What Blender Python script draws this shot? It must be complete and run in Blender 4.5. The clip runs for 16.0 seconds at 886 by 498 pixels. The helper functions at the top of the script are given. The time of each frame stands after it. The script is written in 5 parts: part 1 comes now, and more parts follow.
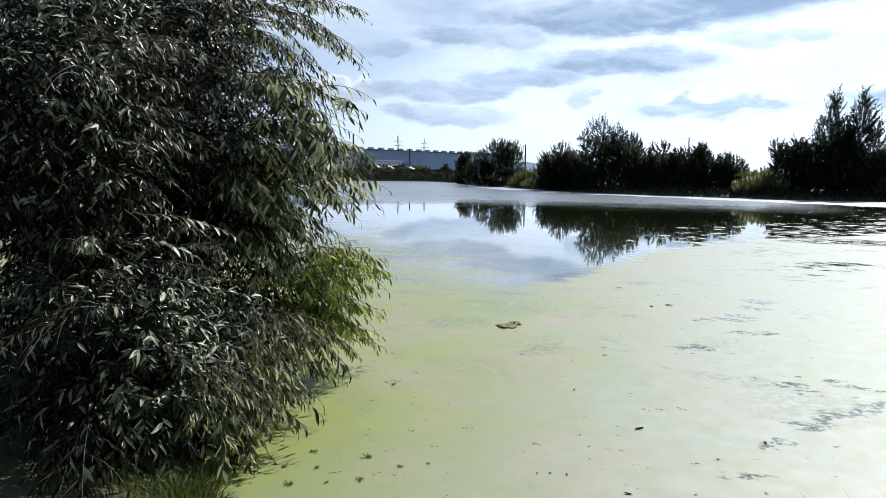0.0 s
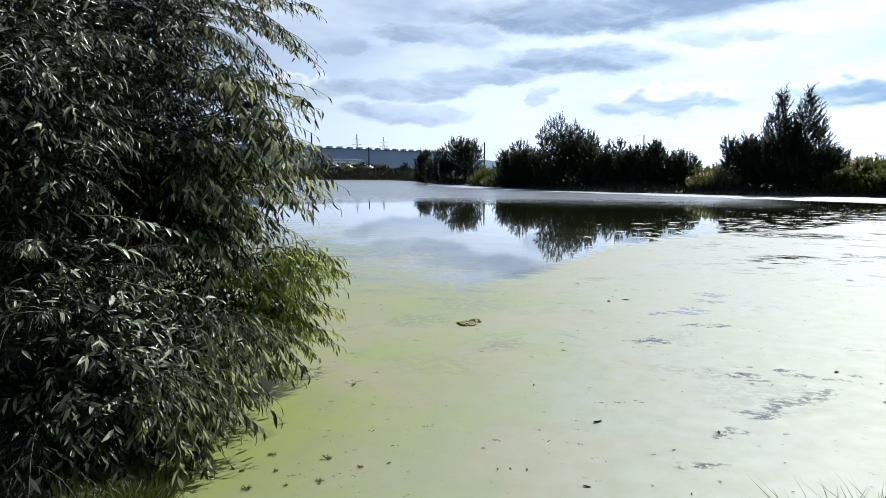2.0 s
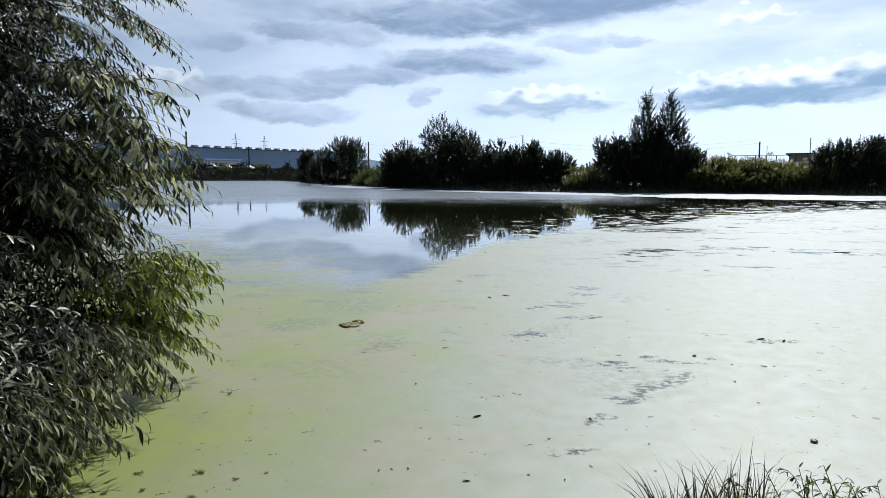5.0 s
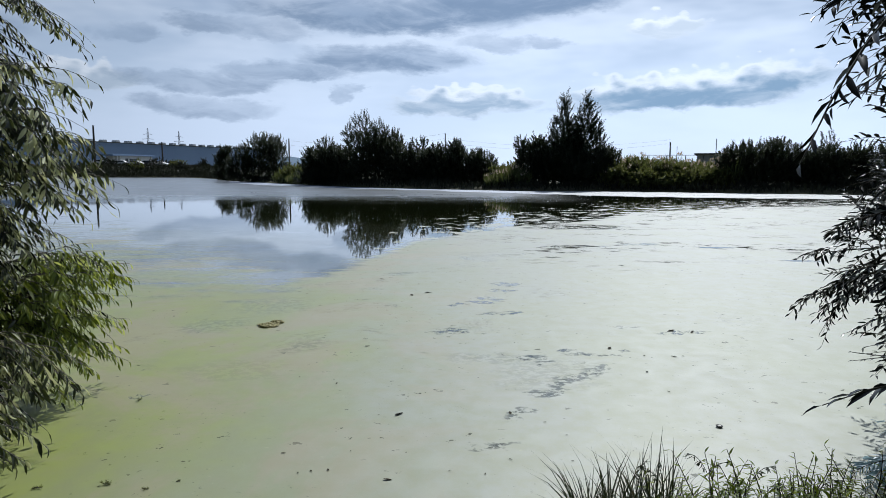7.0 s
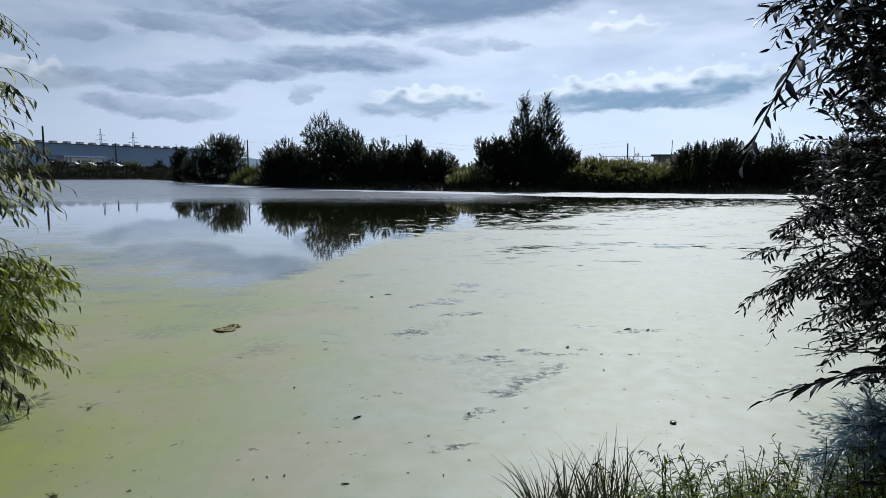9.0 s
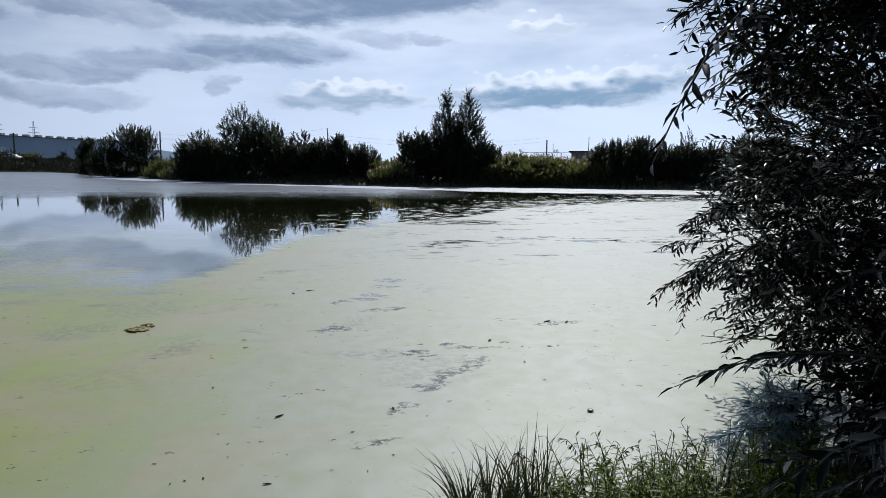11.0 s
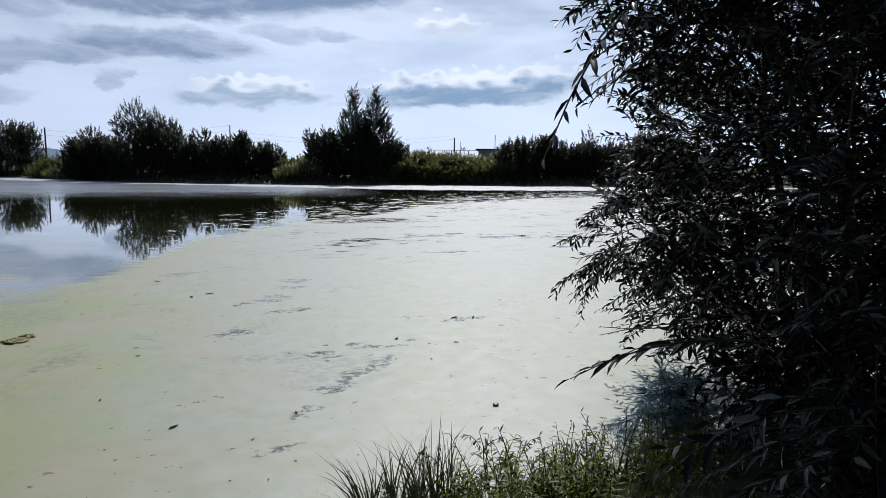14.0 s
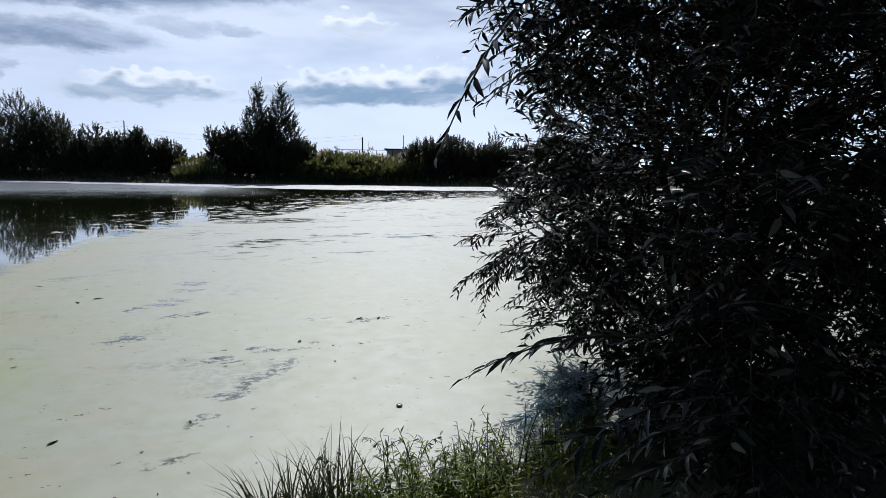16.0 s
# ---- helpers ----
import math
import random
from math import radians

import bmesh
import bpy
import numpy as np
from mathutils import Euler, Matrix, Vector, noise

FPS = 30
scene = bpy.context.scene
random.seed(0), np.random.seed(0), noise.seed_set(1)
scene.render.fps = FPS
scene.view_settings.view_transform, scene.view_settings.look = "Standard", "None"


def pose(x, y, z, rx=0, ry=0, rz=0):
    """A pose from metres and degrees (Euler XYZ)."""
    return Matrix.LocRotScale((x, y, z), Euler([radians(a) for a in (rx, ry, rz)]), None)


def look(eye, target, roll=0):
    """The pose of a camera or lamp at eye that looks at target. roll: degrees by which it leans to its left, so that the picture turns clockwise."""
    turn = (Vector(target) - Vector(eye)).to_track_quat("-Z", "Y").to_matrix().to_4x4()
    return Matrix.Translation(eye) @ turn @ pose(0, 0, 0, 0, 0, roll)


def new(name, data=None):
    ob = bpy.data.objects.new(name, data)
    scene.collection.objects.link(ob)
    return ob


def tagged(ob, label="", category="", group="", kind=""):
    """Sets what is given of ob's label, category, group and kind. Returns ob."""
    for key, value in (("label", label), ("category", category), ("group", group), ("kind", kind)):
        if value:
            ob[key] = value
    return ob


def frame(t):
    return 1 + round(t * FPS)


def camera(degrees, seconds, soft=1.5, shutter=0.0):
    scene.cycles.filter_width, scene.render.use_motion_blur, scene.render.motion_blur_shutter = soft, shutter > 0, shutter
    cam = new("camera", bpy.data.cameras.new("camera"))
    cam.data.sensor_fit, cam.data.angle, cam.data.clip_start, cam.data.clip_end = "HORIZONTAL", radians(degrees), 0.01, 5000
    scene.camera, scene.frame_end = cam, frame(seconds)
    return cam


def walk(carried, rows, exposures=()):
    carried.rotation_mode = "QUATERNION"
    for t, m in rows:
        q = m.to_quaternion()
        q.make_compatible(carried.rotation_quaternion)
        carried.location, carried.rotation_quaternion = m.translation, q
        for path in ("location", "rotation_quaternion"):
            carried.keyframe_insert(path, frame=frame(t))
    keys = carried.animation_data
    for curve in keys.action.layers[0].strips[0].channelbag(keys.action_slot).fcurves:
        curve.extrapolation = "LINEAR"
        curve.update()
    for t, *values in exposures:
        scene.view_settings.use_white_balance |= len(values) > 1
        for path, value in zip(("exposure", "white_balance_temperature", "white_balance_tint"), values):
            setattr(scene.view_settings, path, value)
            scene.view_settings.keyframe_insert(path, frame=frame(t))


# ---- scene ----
cam = camera(66.5, 16.0, soft=0.5)
PATH = [
    (0, (-0.12, -0.138, 1.801), (-0.814, 1.724, 1.576), 0.5),
    (0.5, (-0.124, -0.131, 1.8), (-0.807, 1.736, 1.579), 0.5),
    (1, (-0.118, -0.129, 1.795), (-0.784, 1.744, 1.574), 0.2),
    (1.5, (-0.111, -0.13, 1.801), (-0.73, 1.758, 1.573), 0.1),
    (2, (-0.106, -0.123, 1.798), (-0.69, 1.776, 1.569), 0.1),
    (2.5, (-0.101, -0.111, 1.799), (-0.626, 1.804, 1.564), 0.0),
    (3, (-0.097, -0.102, 1.798), (-0.562, 1.829, 1.562), -0.0),
    (3.5, (-0.089, -0.099, 1.797), (-0.513, 1.842, 1.565), 0.0),
    (4, (-0.073, -0.097, 1.798), (-0.436, 1.856, 1.566), -0.0),
    (6.5, (-0.026, -0.078, 1.795), (-0.125, 1.907, 1.565), 0.0),
    (7, (-0.022, -0.072, 1.791), (-0.055, 1.914, 1.555), 0.2),
    (7.5, (-0.017, -0.078, 1.796), (-0.021, 1.908, 1.56), 0.2),
    (8, (-0.018, -0.075, 1.799), (-0.014, 1.91, 1.56), 0.2),
    (8.5, (-0.005, -0.071, 1.793), (0.009, 1.915, 1.564), 0.1),
    (9, (0.012, -0.067, 1.793), (0.091, 1.918, 1.561), 0.1),
    (11.5, (0.011, -0.078, 1.797), (0.36, 1.875, 1.547), 0.6),
    (12, (0.025, -0.056, 1.793), (0.416, 1.889, 1.538), 0.6),
    (12.5, (0.035, -0.05, 1.791), (0.457, 1.887, 1.531), 0.5),
    (13, (0.052, -0.041, 1.794), (0.511, 1.888, 1.533), 0.4),
    (13.5, (0.064, -0.045, 1.795), (0.576, 1.871, 1.538), 0.5),
    (14, (0.078, -0.031, 1.786), (0.641, 1.872, 1.536), 0.4),
    (14.5, (0.089, -0.037, 1.784), (0.722, 1.844, 1.54), 0.4),
    (15, (0.115, -0.023, 1.78), (0.804, 1.838, 1.533), 0.4),
    (15.5, (0.127, -0.014, 1.782), (0.871, 1.825, 1.531), 0.8),
    (16, (0.14, -0.019, 1.782), (0.953, 1.791, 1.535), 0.9),
]
# the clip's own exposure: brighter while the dark bush fills the picture
EXPOSURES = [(0.0, 0.53, 6080, 9), (1.0, 0.51, 6080, 9), (2.0, 0.45, 6050, 9), (3.5, 0.32, 6050, 9), (4.2, 0.27, 6000, 9), (6.5, 0.0, 5950, 9), (8.0, -0.1, 5950, 9), (12.0, -0.16, 6000, 12), (16.0, -0.09, 6060, 13)]
walk(cam, [(t, look(eye, target, roll)) for t, eye, target, roll in PATH], EXPOSURES)

# ---------------------------------------------------------------- world, sun
SUN_AZ, SUN_EL = 21.0, 46.0          # degrees right of +y, above the horizon

world = bpy.data.worlds.new("world")
scene.world = world
world.use_nodes = True
wt = world.node_tree
wt.nodes.clear()


class Net:
    """Short-hand for building node trees."""

    def __init__(self, tree):
        self.tree = tree

    def add(self, kind):
        return self.tree.nodes.new(kind)

    def put(self, socket, value):
        if hasattr(value, "is_output"):
            self.tree.links.new(value, socket)
        elif value is not None:
            socket.default_value = value

    def math(self, op, a, b=None, c=None, clamp=False):
        n = self.add("ShaderNodeMath")
        n.operation, n.use_clamp = op, clamp
        for i, v in enumerate((a, b, c)):
            if v is not None:
                self.put(n.inputs[i], v)
        return n.outputs[0]

    def span(self, v, a, b, lo=0.0, hi=1.0, smooth=True):
        n = self.add("ShaderNodeMapRange")
        n.interpolation_type = "SMOOTHSTEP" if smooth else "LINEAR"
        for i, w in enumerate((v, a, b, lo, hi)):
            self.put(n.inputs[i], w)
        return n.outputs[0]

    def mix(self, f, a, b):
        n = self.add("ShaderNodeMix")
        n.data_type = "RGBA"
        self.put(n.inputs[0], f)
        self.put(n.inputs[6], a)
        self.put(n.inputs[7], b)
        return n.outputs[2]

    def noise(self, vec, scale, detail=4.0, rough=0.55, distort=0.0):
        n = self.add("ShaderNodeTexNoise")
        self.put(n.inputs["Vector"], vec)
        n.inputs["Scale"].default_value = scale
        n.inputs["Detail"].default_value = detail
        n.inputs["Roughness"].default_value = rough
        n.inputs["Distortion"].default_value = distort
        return n.outputs[0]

    def times(self, vec, factor):
        n = self.add("ShaderNodeVectorMath")
        n.operation = "SCALE"
        self.put(n.inputs[0], vec)
        self.put(n.inputs["Scale"], factor)
        return n.outputs[0]

    def scaled(self, vec, s):
        n = self.add("ShaderNodeMapping")
        self.put(n.inputs[0], vec)
        n.inputs["Scale"].default_value = s
        return n.outputs[0]


def rgb(r, g, b):
    return (r, g, b, 1.0)


W = Net(wt)
sky = W.add("ShaderNodeTexSky")
sky.sky_type, sky.sun_disc = "NISHITA", False
sky.sun_elevation, sky.sun_rotation = radians(SUN_EL), radians(SUN_AZ)
sky.air_density, sky.dust_density, sky.ozone_density = 1.0, 0.6, 2.0
SKY_STRENGTH = 0.05
ray_dir = W.add("ShaderNodeTexCoord").outputs["Generated"]
sep = W.add("ShaderNodeSeparateXYZ")
W.put(sep.inputs[0], ray_dir)
az0 = W.math("MULTIPLY", W.math("ARCTAN2", sep.outputs[0], sep.outputs[1]), 57.2958)
el0 = W.math("MULTIPLY", W.math("ARCSINE", sep.outputs[2]), 57.2958)
drift = W.scaled(ray_dir, (1.0, 1.0, 2.4))
n_big = W.noise(drift, 6.0, 5.0, 0.6)
n_side = W.noise(drift, 9.0, 5.0, 0.62, 0.3)
n_fine = W.noise(drift, 26.0, 5.0, 0.62)
wisp = W.noise(W.scaled(ray_dir, (1.0, 1.0, 3.6)), 10.0, 6.0, 0.62, 0.5)
puff = W.add("ShaderNodeTexVoronoi")
puff.feature = "SMOOTH_F1"
W.put(puff.inputs["Vector"], W.scaled(ray_dir, (1.0, 1.0, 1.5)))
puff.inputs["Scale"].default_value = 52.0
lump = W.math("MULTIPLY", W.math("SUBTRACT", puff.outputs["Distance"], 0.36), 1.7)
az = W.math("ADD", az0, W.math("MULTIPLY", W.math("SUBTRACT", n_side, 0.5), 8.0))
el = W.math("ADD", el0, W.math("ADD", W.math("MULTIPLY", W.math("SUBTRACT", n_big, 0.5), 2.6),
                               W.math("MULTIPLY", W.math("SUBTRACT", n_fine, 0.5), 1.5)))
# cloud banks: azimuth, elevation, half width, half height, slope, greyness, heaped white top or not
CLOUDS = [
    (-3.5, 12.3, 11.0, 1.5, 0.0, 0.92, 0), (5.5, 13.4, 10.0, 1.5, 0.06, 0.92, 0), (-10.5, 12.6, 8.0, 1.2, 0.0, 0.85, 0), (-2.0, 16.2, 24.0, 2.6, 0.0, 0.85, 0),
    (-19.4, 10.9, 3.4, 0.9, 0.0, 0.66, 0), (-15.2, 10.9, 4.5, 1.0, 0.0, 0.5, 0), (-6.0, 8.9, 7.2, 1.2, 0.0, 0.85, 0), (-13.6, 7.7, 5.5, 0.9, 0.03, 0.75, 0),
    (-20.0, 6.7, 6.2, 0.9, 0.0, 0.66, 0), (-20.1, 4.9, 5.4, 0.8, 0.0, 0.6, 0), (-30.0, 6.7, 5.2, 1.1, -0.02, 0.55, 1), (-25.7, 9.9, 2.2, 0.7, 0.0, 0.4, 0),
    (-9.3, 6.0, 1.5, 0.65, 0.0, 0.5, 0), (0.8, 5.5, 6.0, 1.3, 0.0, 0.78, 1), (19.2, 6.2, 11.0, 1.6, 0.07, 0.95, 1), (16.4, 11.0, 2.8, 1.0, 0.0, 0.4, 1),
    (3.4, 10.2, 3.4, 0.65, 0.0, 0.45, 0), (8.1, 10.1, 1.8, 0.55, 0.0, 0.45, 0), (-40.0, 10.0, 8.0, 1.6, 0.0, 0.6, 0), (36.0, 9.6, 7.0, 1.3, 0.0, 0.5, 1),
]
body = base = heap = None
for a, e, hw, hh, slope, grey, heaped in CLOUDS:
    du = W.math("MULTIPLY", W.math("SUBTRACT", az, a), 1.0 / hw)
    rise = W.math("MULTIPLY_ADD", W.math("SUBTRACT", az0, a), -slope, W.math("SUBTRACT", el, e))
    if heaped:
        rise = W.math("MULTIPLY_ADD", lump, W.span(rise, -0.5, 0.5), rise)
    dv = W.math("MULTIPLY", rise, 1.0 / hh)
    d = W.math("SUBTRACT", 1.0, W.math("ADD", W.math("MULTIPLY", du, du), W.math("MULTIPLY", dv, dv)))
    if heaped:
        d = W.span(d, -0.28, 0.45)
        s = W.math("MULTIPLY", W.math("MULTIPLY", d, W.span(dv, 0.95, -0.15)), grey)
        heap = s if heap is None else W.math("MAXIMUM", heap, s)
        body = d if body is None else W.math("MAXIMUM", body, d)
    else:
        d = W.span(d, -0.4, 0.6)
        s = W.math("MULTIPLY", d, W.span(dv, 1.2, -0.2, 0.55, 1.0))
        s = W.math("MULTIPLY", s, grey)
        base = s if base is None else W.math("MAXIMUM", base, s)
base = W.math("MULTIPLY", base, W.span(wisp, 0.34, 0.62, 0.52, 1.0))
heap = W.math("MULTIPLY", heap, W.span(wisp, 0.32, 0.6, 0.6, 1.0))
# high thin cloud over the whole sky, and broken cloud higher than the view
veil = W.math("MULTIPLY", W.span(W.noise(W.scaled(ray_dir, (1, 1, 3.5)), 2.6, 4.0, 0.6), 0.36, 0.62), 0.6)
cloud_white, cloud_grey = rgb(0.90, 0.93, 0.97), rgb(0.193, 0.270, 0.390)
sunward = W.span(W.math("ABSOLUTE", W.math("SUBTRACT", az0, SUN_AZ)), 8.0, 112.0, 1.2, 0.08)
lit = W.times(cloud_white[:3], sunward)
shade = W.times(cloud_grey[:3], sunward)
col = W.mix(veil, W.times(sky.outputs[0], SKY_STRENGTH), lit)
haze = W.times((0.68, 0.785, 0.96), sunward)
col = W.mix(W.span(el0, 2.0, 16.0, 0.85, 0.3), col, haze)
col = W.mix(W.math("MULTIPLY", body, 0.72), col, lit)
col = W.mix(base, col, shade)
col = W.mix(heap, col, W.times((0.21, 0.325, 0.46), sunward))
back = W.add("ShaderNodeBackground")
W.put(back.inputs[0], col)
back.inputs[1].default_value = 1.0
W.put(W.add("ShaderNodeOutputWorld").inputs[0], back.outputs[0])

sun = new("sun", bpy.data.lights.new("sun", "SUN"))
sun.data.energy, sun.data.angle, sun.data.color = 4.1, radians(0.6), (1.0, 0.96, 0.90)
to_sun = Vector((math.sin(radians(SUN_AZ)) * math.cos(radians(SUN_EL)), math.cos(radians(SUN_AZ)) * math.cos(radians(SUN_EL)), math.sin(radians(SUN_EL))))
sun.matrix_world = look(tuple(to_sun * 60), (0, 0, 0))


# ---------------------------------------------------------------- materials
def material(name):
    m = bpy.data.materials.new(name)
    m.use_nodes = True
    m.node_tree.nodes.clear()
    n = Net(m.node_tree)
    out = n.add("ShaderNodeOutputMaterial")
    return m, n, out


def surface(name, a, b, scale=6.0, rough=0.7, metal=0.0, bump=0.3, detail=60.0, spec=0.5):
    """A two-scale surface: large stains between two colours, fine grain and relief."""
    m, n, out = material(name)
    at = n.add("ShaderNodeTexCoord").outputs["Object"]
    big = n.noise(at, scale, 5.0, 0.6)
    fine = n.noise(at, detail, 3.0, 0.6)
    p = n.add("ShaderNodeBsdfPrincipled")
    c = n.mix(n.span(big, 0.3, 0.7), rgb(*a), rgb(*b))
    c = n.mix(n.math("MULTIPLY", fine, 0.35), c, rgb(*[v * 0.55 for v in a]))
    n.put(p.inputs["Base Color"], c)
    n.put(p.inputs["Roughness"], n.span(fine, 0.2, 0.8, rough - 0.1, min(1.0, rough + 0.12)))
    p.inputs["Metallic"].default_value = metal
    p.inputs["Specular IOR Level"].default_value = spec
    if bump:
        bm = n.add("ShaderNodeBump")
        bm.inputs["Strength"].default_value = bump
        bm.inputs["Distance"].default_value = 0.02
        n.put(bm.inputs["Height"], fine)
        n.put(p.inputs["Normal"], bm.outputs[0])
    n.put(out.inputs[0], p.outputs[0])
    return m


def foliage(name, a, b, c, rough=0.45, through_light=0.35, spec=0.5, pale=0.86, tufts=0.0):
    """Leaves: colour differs from leaf to leaf, a little light comes through."""
    m, n, out = material(name)
    geo = n.add("ShaderNodeNewGeometry")
    ran = geo.outputs["Random Per Island"]
    at = n.add("ShaderNodeTexCoord").outputs["Object"]
    patch = n.span(n.noise(at, 0.9, 3.0), 0.35, 0.65)
    col = n.mix(n.span(ran, 0.0, pale, smooth=False), rgb(*a), rgb(*b))
    col = n.mix(n.math("MULTIPLY", n.span(ran, pale, min(1.0, pale + 0.14)), 0.8), col, rgb(*c))
    col = n.mix(n.math("MULTIPLY", patch, 0.35), col, rgb(*b))
    # tufts: pale patches painted in as sunlit sprays and glints
    if tufts:
        glint_tuft = n.math("MULTIPLY", n.span(n.noise(at, 3.8, 3.0, 0.6), 0.56, 0.66), n.span(ran, 0.1, 0.9, 0.3, 1.0))
        col = n.mix(n.math("MULTIPLY", glint_tuft, tufts), col, rgb(*c))
    p = n.add("ShaderNodeBsdfPrincipled")
    n.put(p.inputs["Base Color"], col)
    n.put(p.inputs["Roughness"], n.span(ran, 0.0, 1.0, rough - 0.08, rough + 0.15, smooth=False))
    p.inputs["Specular IOR Level"].default_value = spec
    tr = n.add("ShaderNodeBsdfTranslucent")
    warm = n.add("ShaderNodeHueSaturation")
    warm.inputs["Hue"].default_value = 0.475
    warm.inputs["Saturation"].default_value = 1.15
    warm.inputs["Value"].default_value = 1.3
    n.put(warm.inputs["Color"], col)
    n.put(tr.inputs[0], warm.outputs[0])
    mx = n.add("ShaderNodeMixShader")
    mx.inputs[0].default_value = through_light
    n.put(mx.inputs[1], p.outputs[0])
    n.put(mx.inputs[2], tr.outputs[0])
    n.put(out.inputs[0], mx.outputs[0])
    return m


M_BARK = surface("willow_bark", (0.09, 0.075, 0.055), (0.16, 0.14, 0.11), 9.0, 0.85, bump=0.6, detail=45.0)
M_TWIG = surface("twig", (0.03, 0.025, 0.014), (0.06, 0.048, 0.025), 5.0, 0.6, bump=0.0)
# inner shade is put into the near-black; the pale tufts are painted glints
M_WILLOW_L = foliage("willow_leaf_shaded", (0.005, 0.008, 0.003), (0.012, 0.017, 0.006), (0.52, 0.54, 0.36), 0.30, 0.1, 0.2, 0.78, 0.75)
# sunlit yellow-green copy of the willow leaf for the low lobe
M_WILLOW_Y = foliage("willow_leaf_sunlit", (0.03, 0.05, 0.010), (0.16, 0.215, 0.04), (0.46, 0.54, 0.19), 0.38, 0.45, 0.4, 0.60, 0.5)
M_SPRIG = foliage("oval_leaf", (0.16, 0.19, 0.12), (0.25, 0.29, 0.19), (0.4, 0.44, 0.32), 0.4, 0.2, 0.5, 0.7)
# lit copy of the willow leaf for the sun-facing outer boughs
M_WILLOW_M = foliage("willow_leaf_sunlit_olive", (0.012, 0.018, 0.006), (0.045, 0.060, 0.019), (0.62, 0.66, 0.38), 0.42, 0.4, 0.5, 0.58, 0.45)
# backlit darkness is in the colour; the few pale leaves are painted glints
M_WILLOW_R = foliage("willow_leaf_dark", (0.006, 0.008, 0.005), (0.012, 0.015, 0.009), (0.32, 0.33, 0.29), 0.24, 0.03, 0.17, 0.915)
M_FAR_LEAF = foliage("far_willow_leaf", (0.020, 0.030, 0.013), (0.034, 0.047, 0.020), (0.075, 0.09, 0.038), 0.55, 0.22)
M_POPLAR = foliage("poplar_leaf", (0.015, 0.025, 0.013), (0.026, 0.040, 0.020), (0.055, 0.075, 0.036), 0.5, 0.16)
M_SHRUB = foliage("light_shrub_leaf", (0.075, 0.10, 0.03), (0.13, 0.155, 0.05), (0.34, 0.31, 0.19), 0.65, 0.5)
M_REED = foliage("reed_blade", (0.06, 0.085, 0.028), (0.10, 0.125, 0.045), (0.23, 0.22, 0.13), 0.6, 0.45)
M_PLUME = foliage("reed_plume", (0.42, 0.36, 0.27), (0.52, 0.46, 0.36), (0.60, 0.55, 0.46), 0.8, 0.4)
M_GRASS = foliage("bank_grass", (0.04, 0.062, 0.016), (0.08, 0.11, 0.027), (0.24, 0.22, 0.09), 0.45, 0.35)
M_SEDGE = foliage("bank_sedge", (0.013, 0.021, 0.007), (0.028, 0.040, 0.012), (0.09, 0.088, 0.035), 0.42, 0.2)
M_HERB = foliage("bank_herb", (0.06, 0.10, 0.018), (0.15, 0.21, 0.032), (0.30, 0.38, 0.09), 0.42, 0.55, 0.4, 0.74)
# blue-grey of the leafy stand-in for the right willow's shadow
M_SHADOW_LEAF = foliage("shadow_standin_leaf", (0.20, 0.28, 0.33), (0.28, 0.37, 0.42), (0.36, 0.44, 0.48), 0.45, 0.35, 0.8)
M_FARGRASS = foliage("far_grass", (0.010, 0.015, 0.007), (0.020, 0.026, 0.011), (0.05, 0.048, 0.022), 0.7, 0.15)


def ground_material():
    m, n, out = material("bank_soil_and_grass")
    at = n.add("ShaderNodeTexCoord").outputs["Object"]
    big = n.noise(at, 0.15, 5.0, 0.6)
    mid = n.noise(at, 2.5, 5.0, 0.65)
    fine = n.noise(at, 40.0, 4.0, 0.65)
    c = n.mix(n.span(mid, 0.35, 0.65), rgb(0.055, 0.045, 0.03), rgb(0.06, 0.075, 0.025))
    c = n.mix(n.math("MULTIPLY", n.span(big, 0.4, 0.65), 0.6), c, rgb(0.10, 0.10, 0.04))
    c = n.mix(n.math("MULTIPLY", fine, 0.5), c, rgb(0.03, 0.028, 0.018))
    p = n.add("ShaderNodeBsdfPrincipled")
    n.put(p.inputs["Base Color"], c)
    p.inputs["Roughness"].default_value = 0.92
    b = n.add("ShaderNodeBump")
    b.inputs["Strength"].default_value = 0.7
    b.inputs["Distance"].default_value = 0.03
    n.put(b.inputs["Height"], fine)
    n.put(p.inputs["Normal"], b.outputs[0])
    n.put(out.inputs[0], p.outputs[0])
    return m


def curve_of(n, x, lo, hi, top, stops):
    """A piecewise linear function of x: stops of (x, value), values up to top."""
    r = n.add("ShaderNodeValToRGB")
    n.put(r.inputs[0], n.span(x, lo, hi, smooth=False))
    els = r.color_ramp.elements
    while len(els) < len(stops):
        els.new(0.5)
    for e_, (sx, sv) in zip(els, stops):
        e_.position = (sx - lo) / (hi - lo)
        e_.color = (sv / top, sv / top, sv / top, 1)
    return n.math("MULTIPLY", r.outputs[0], top)


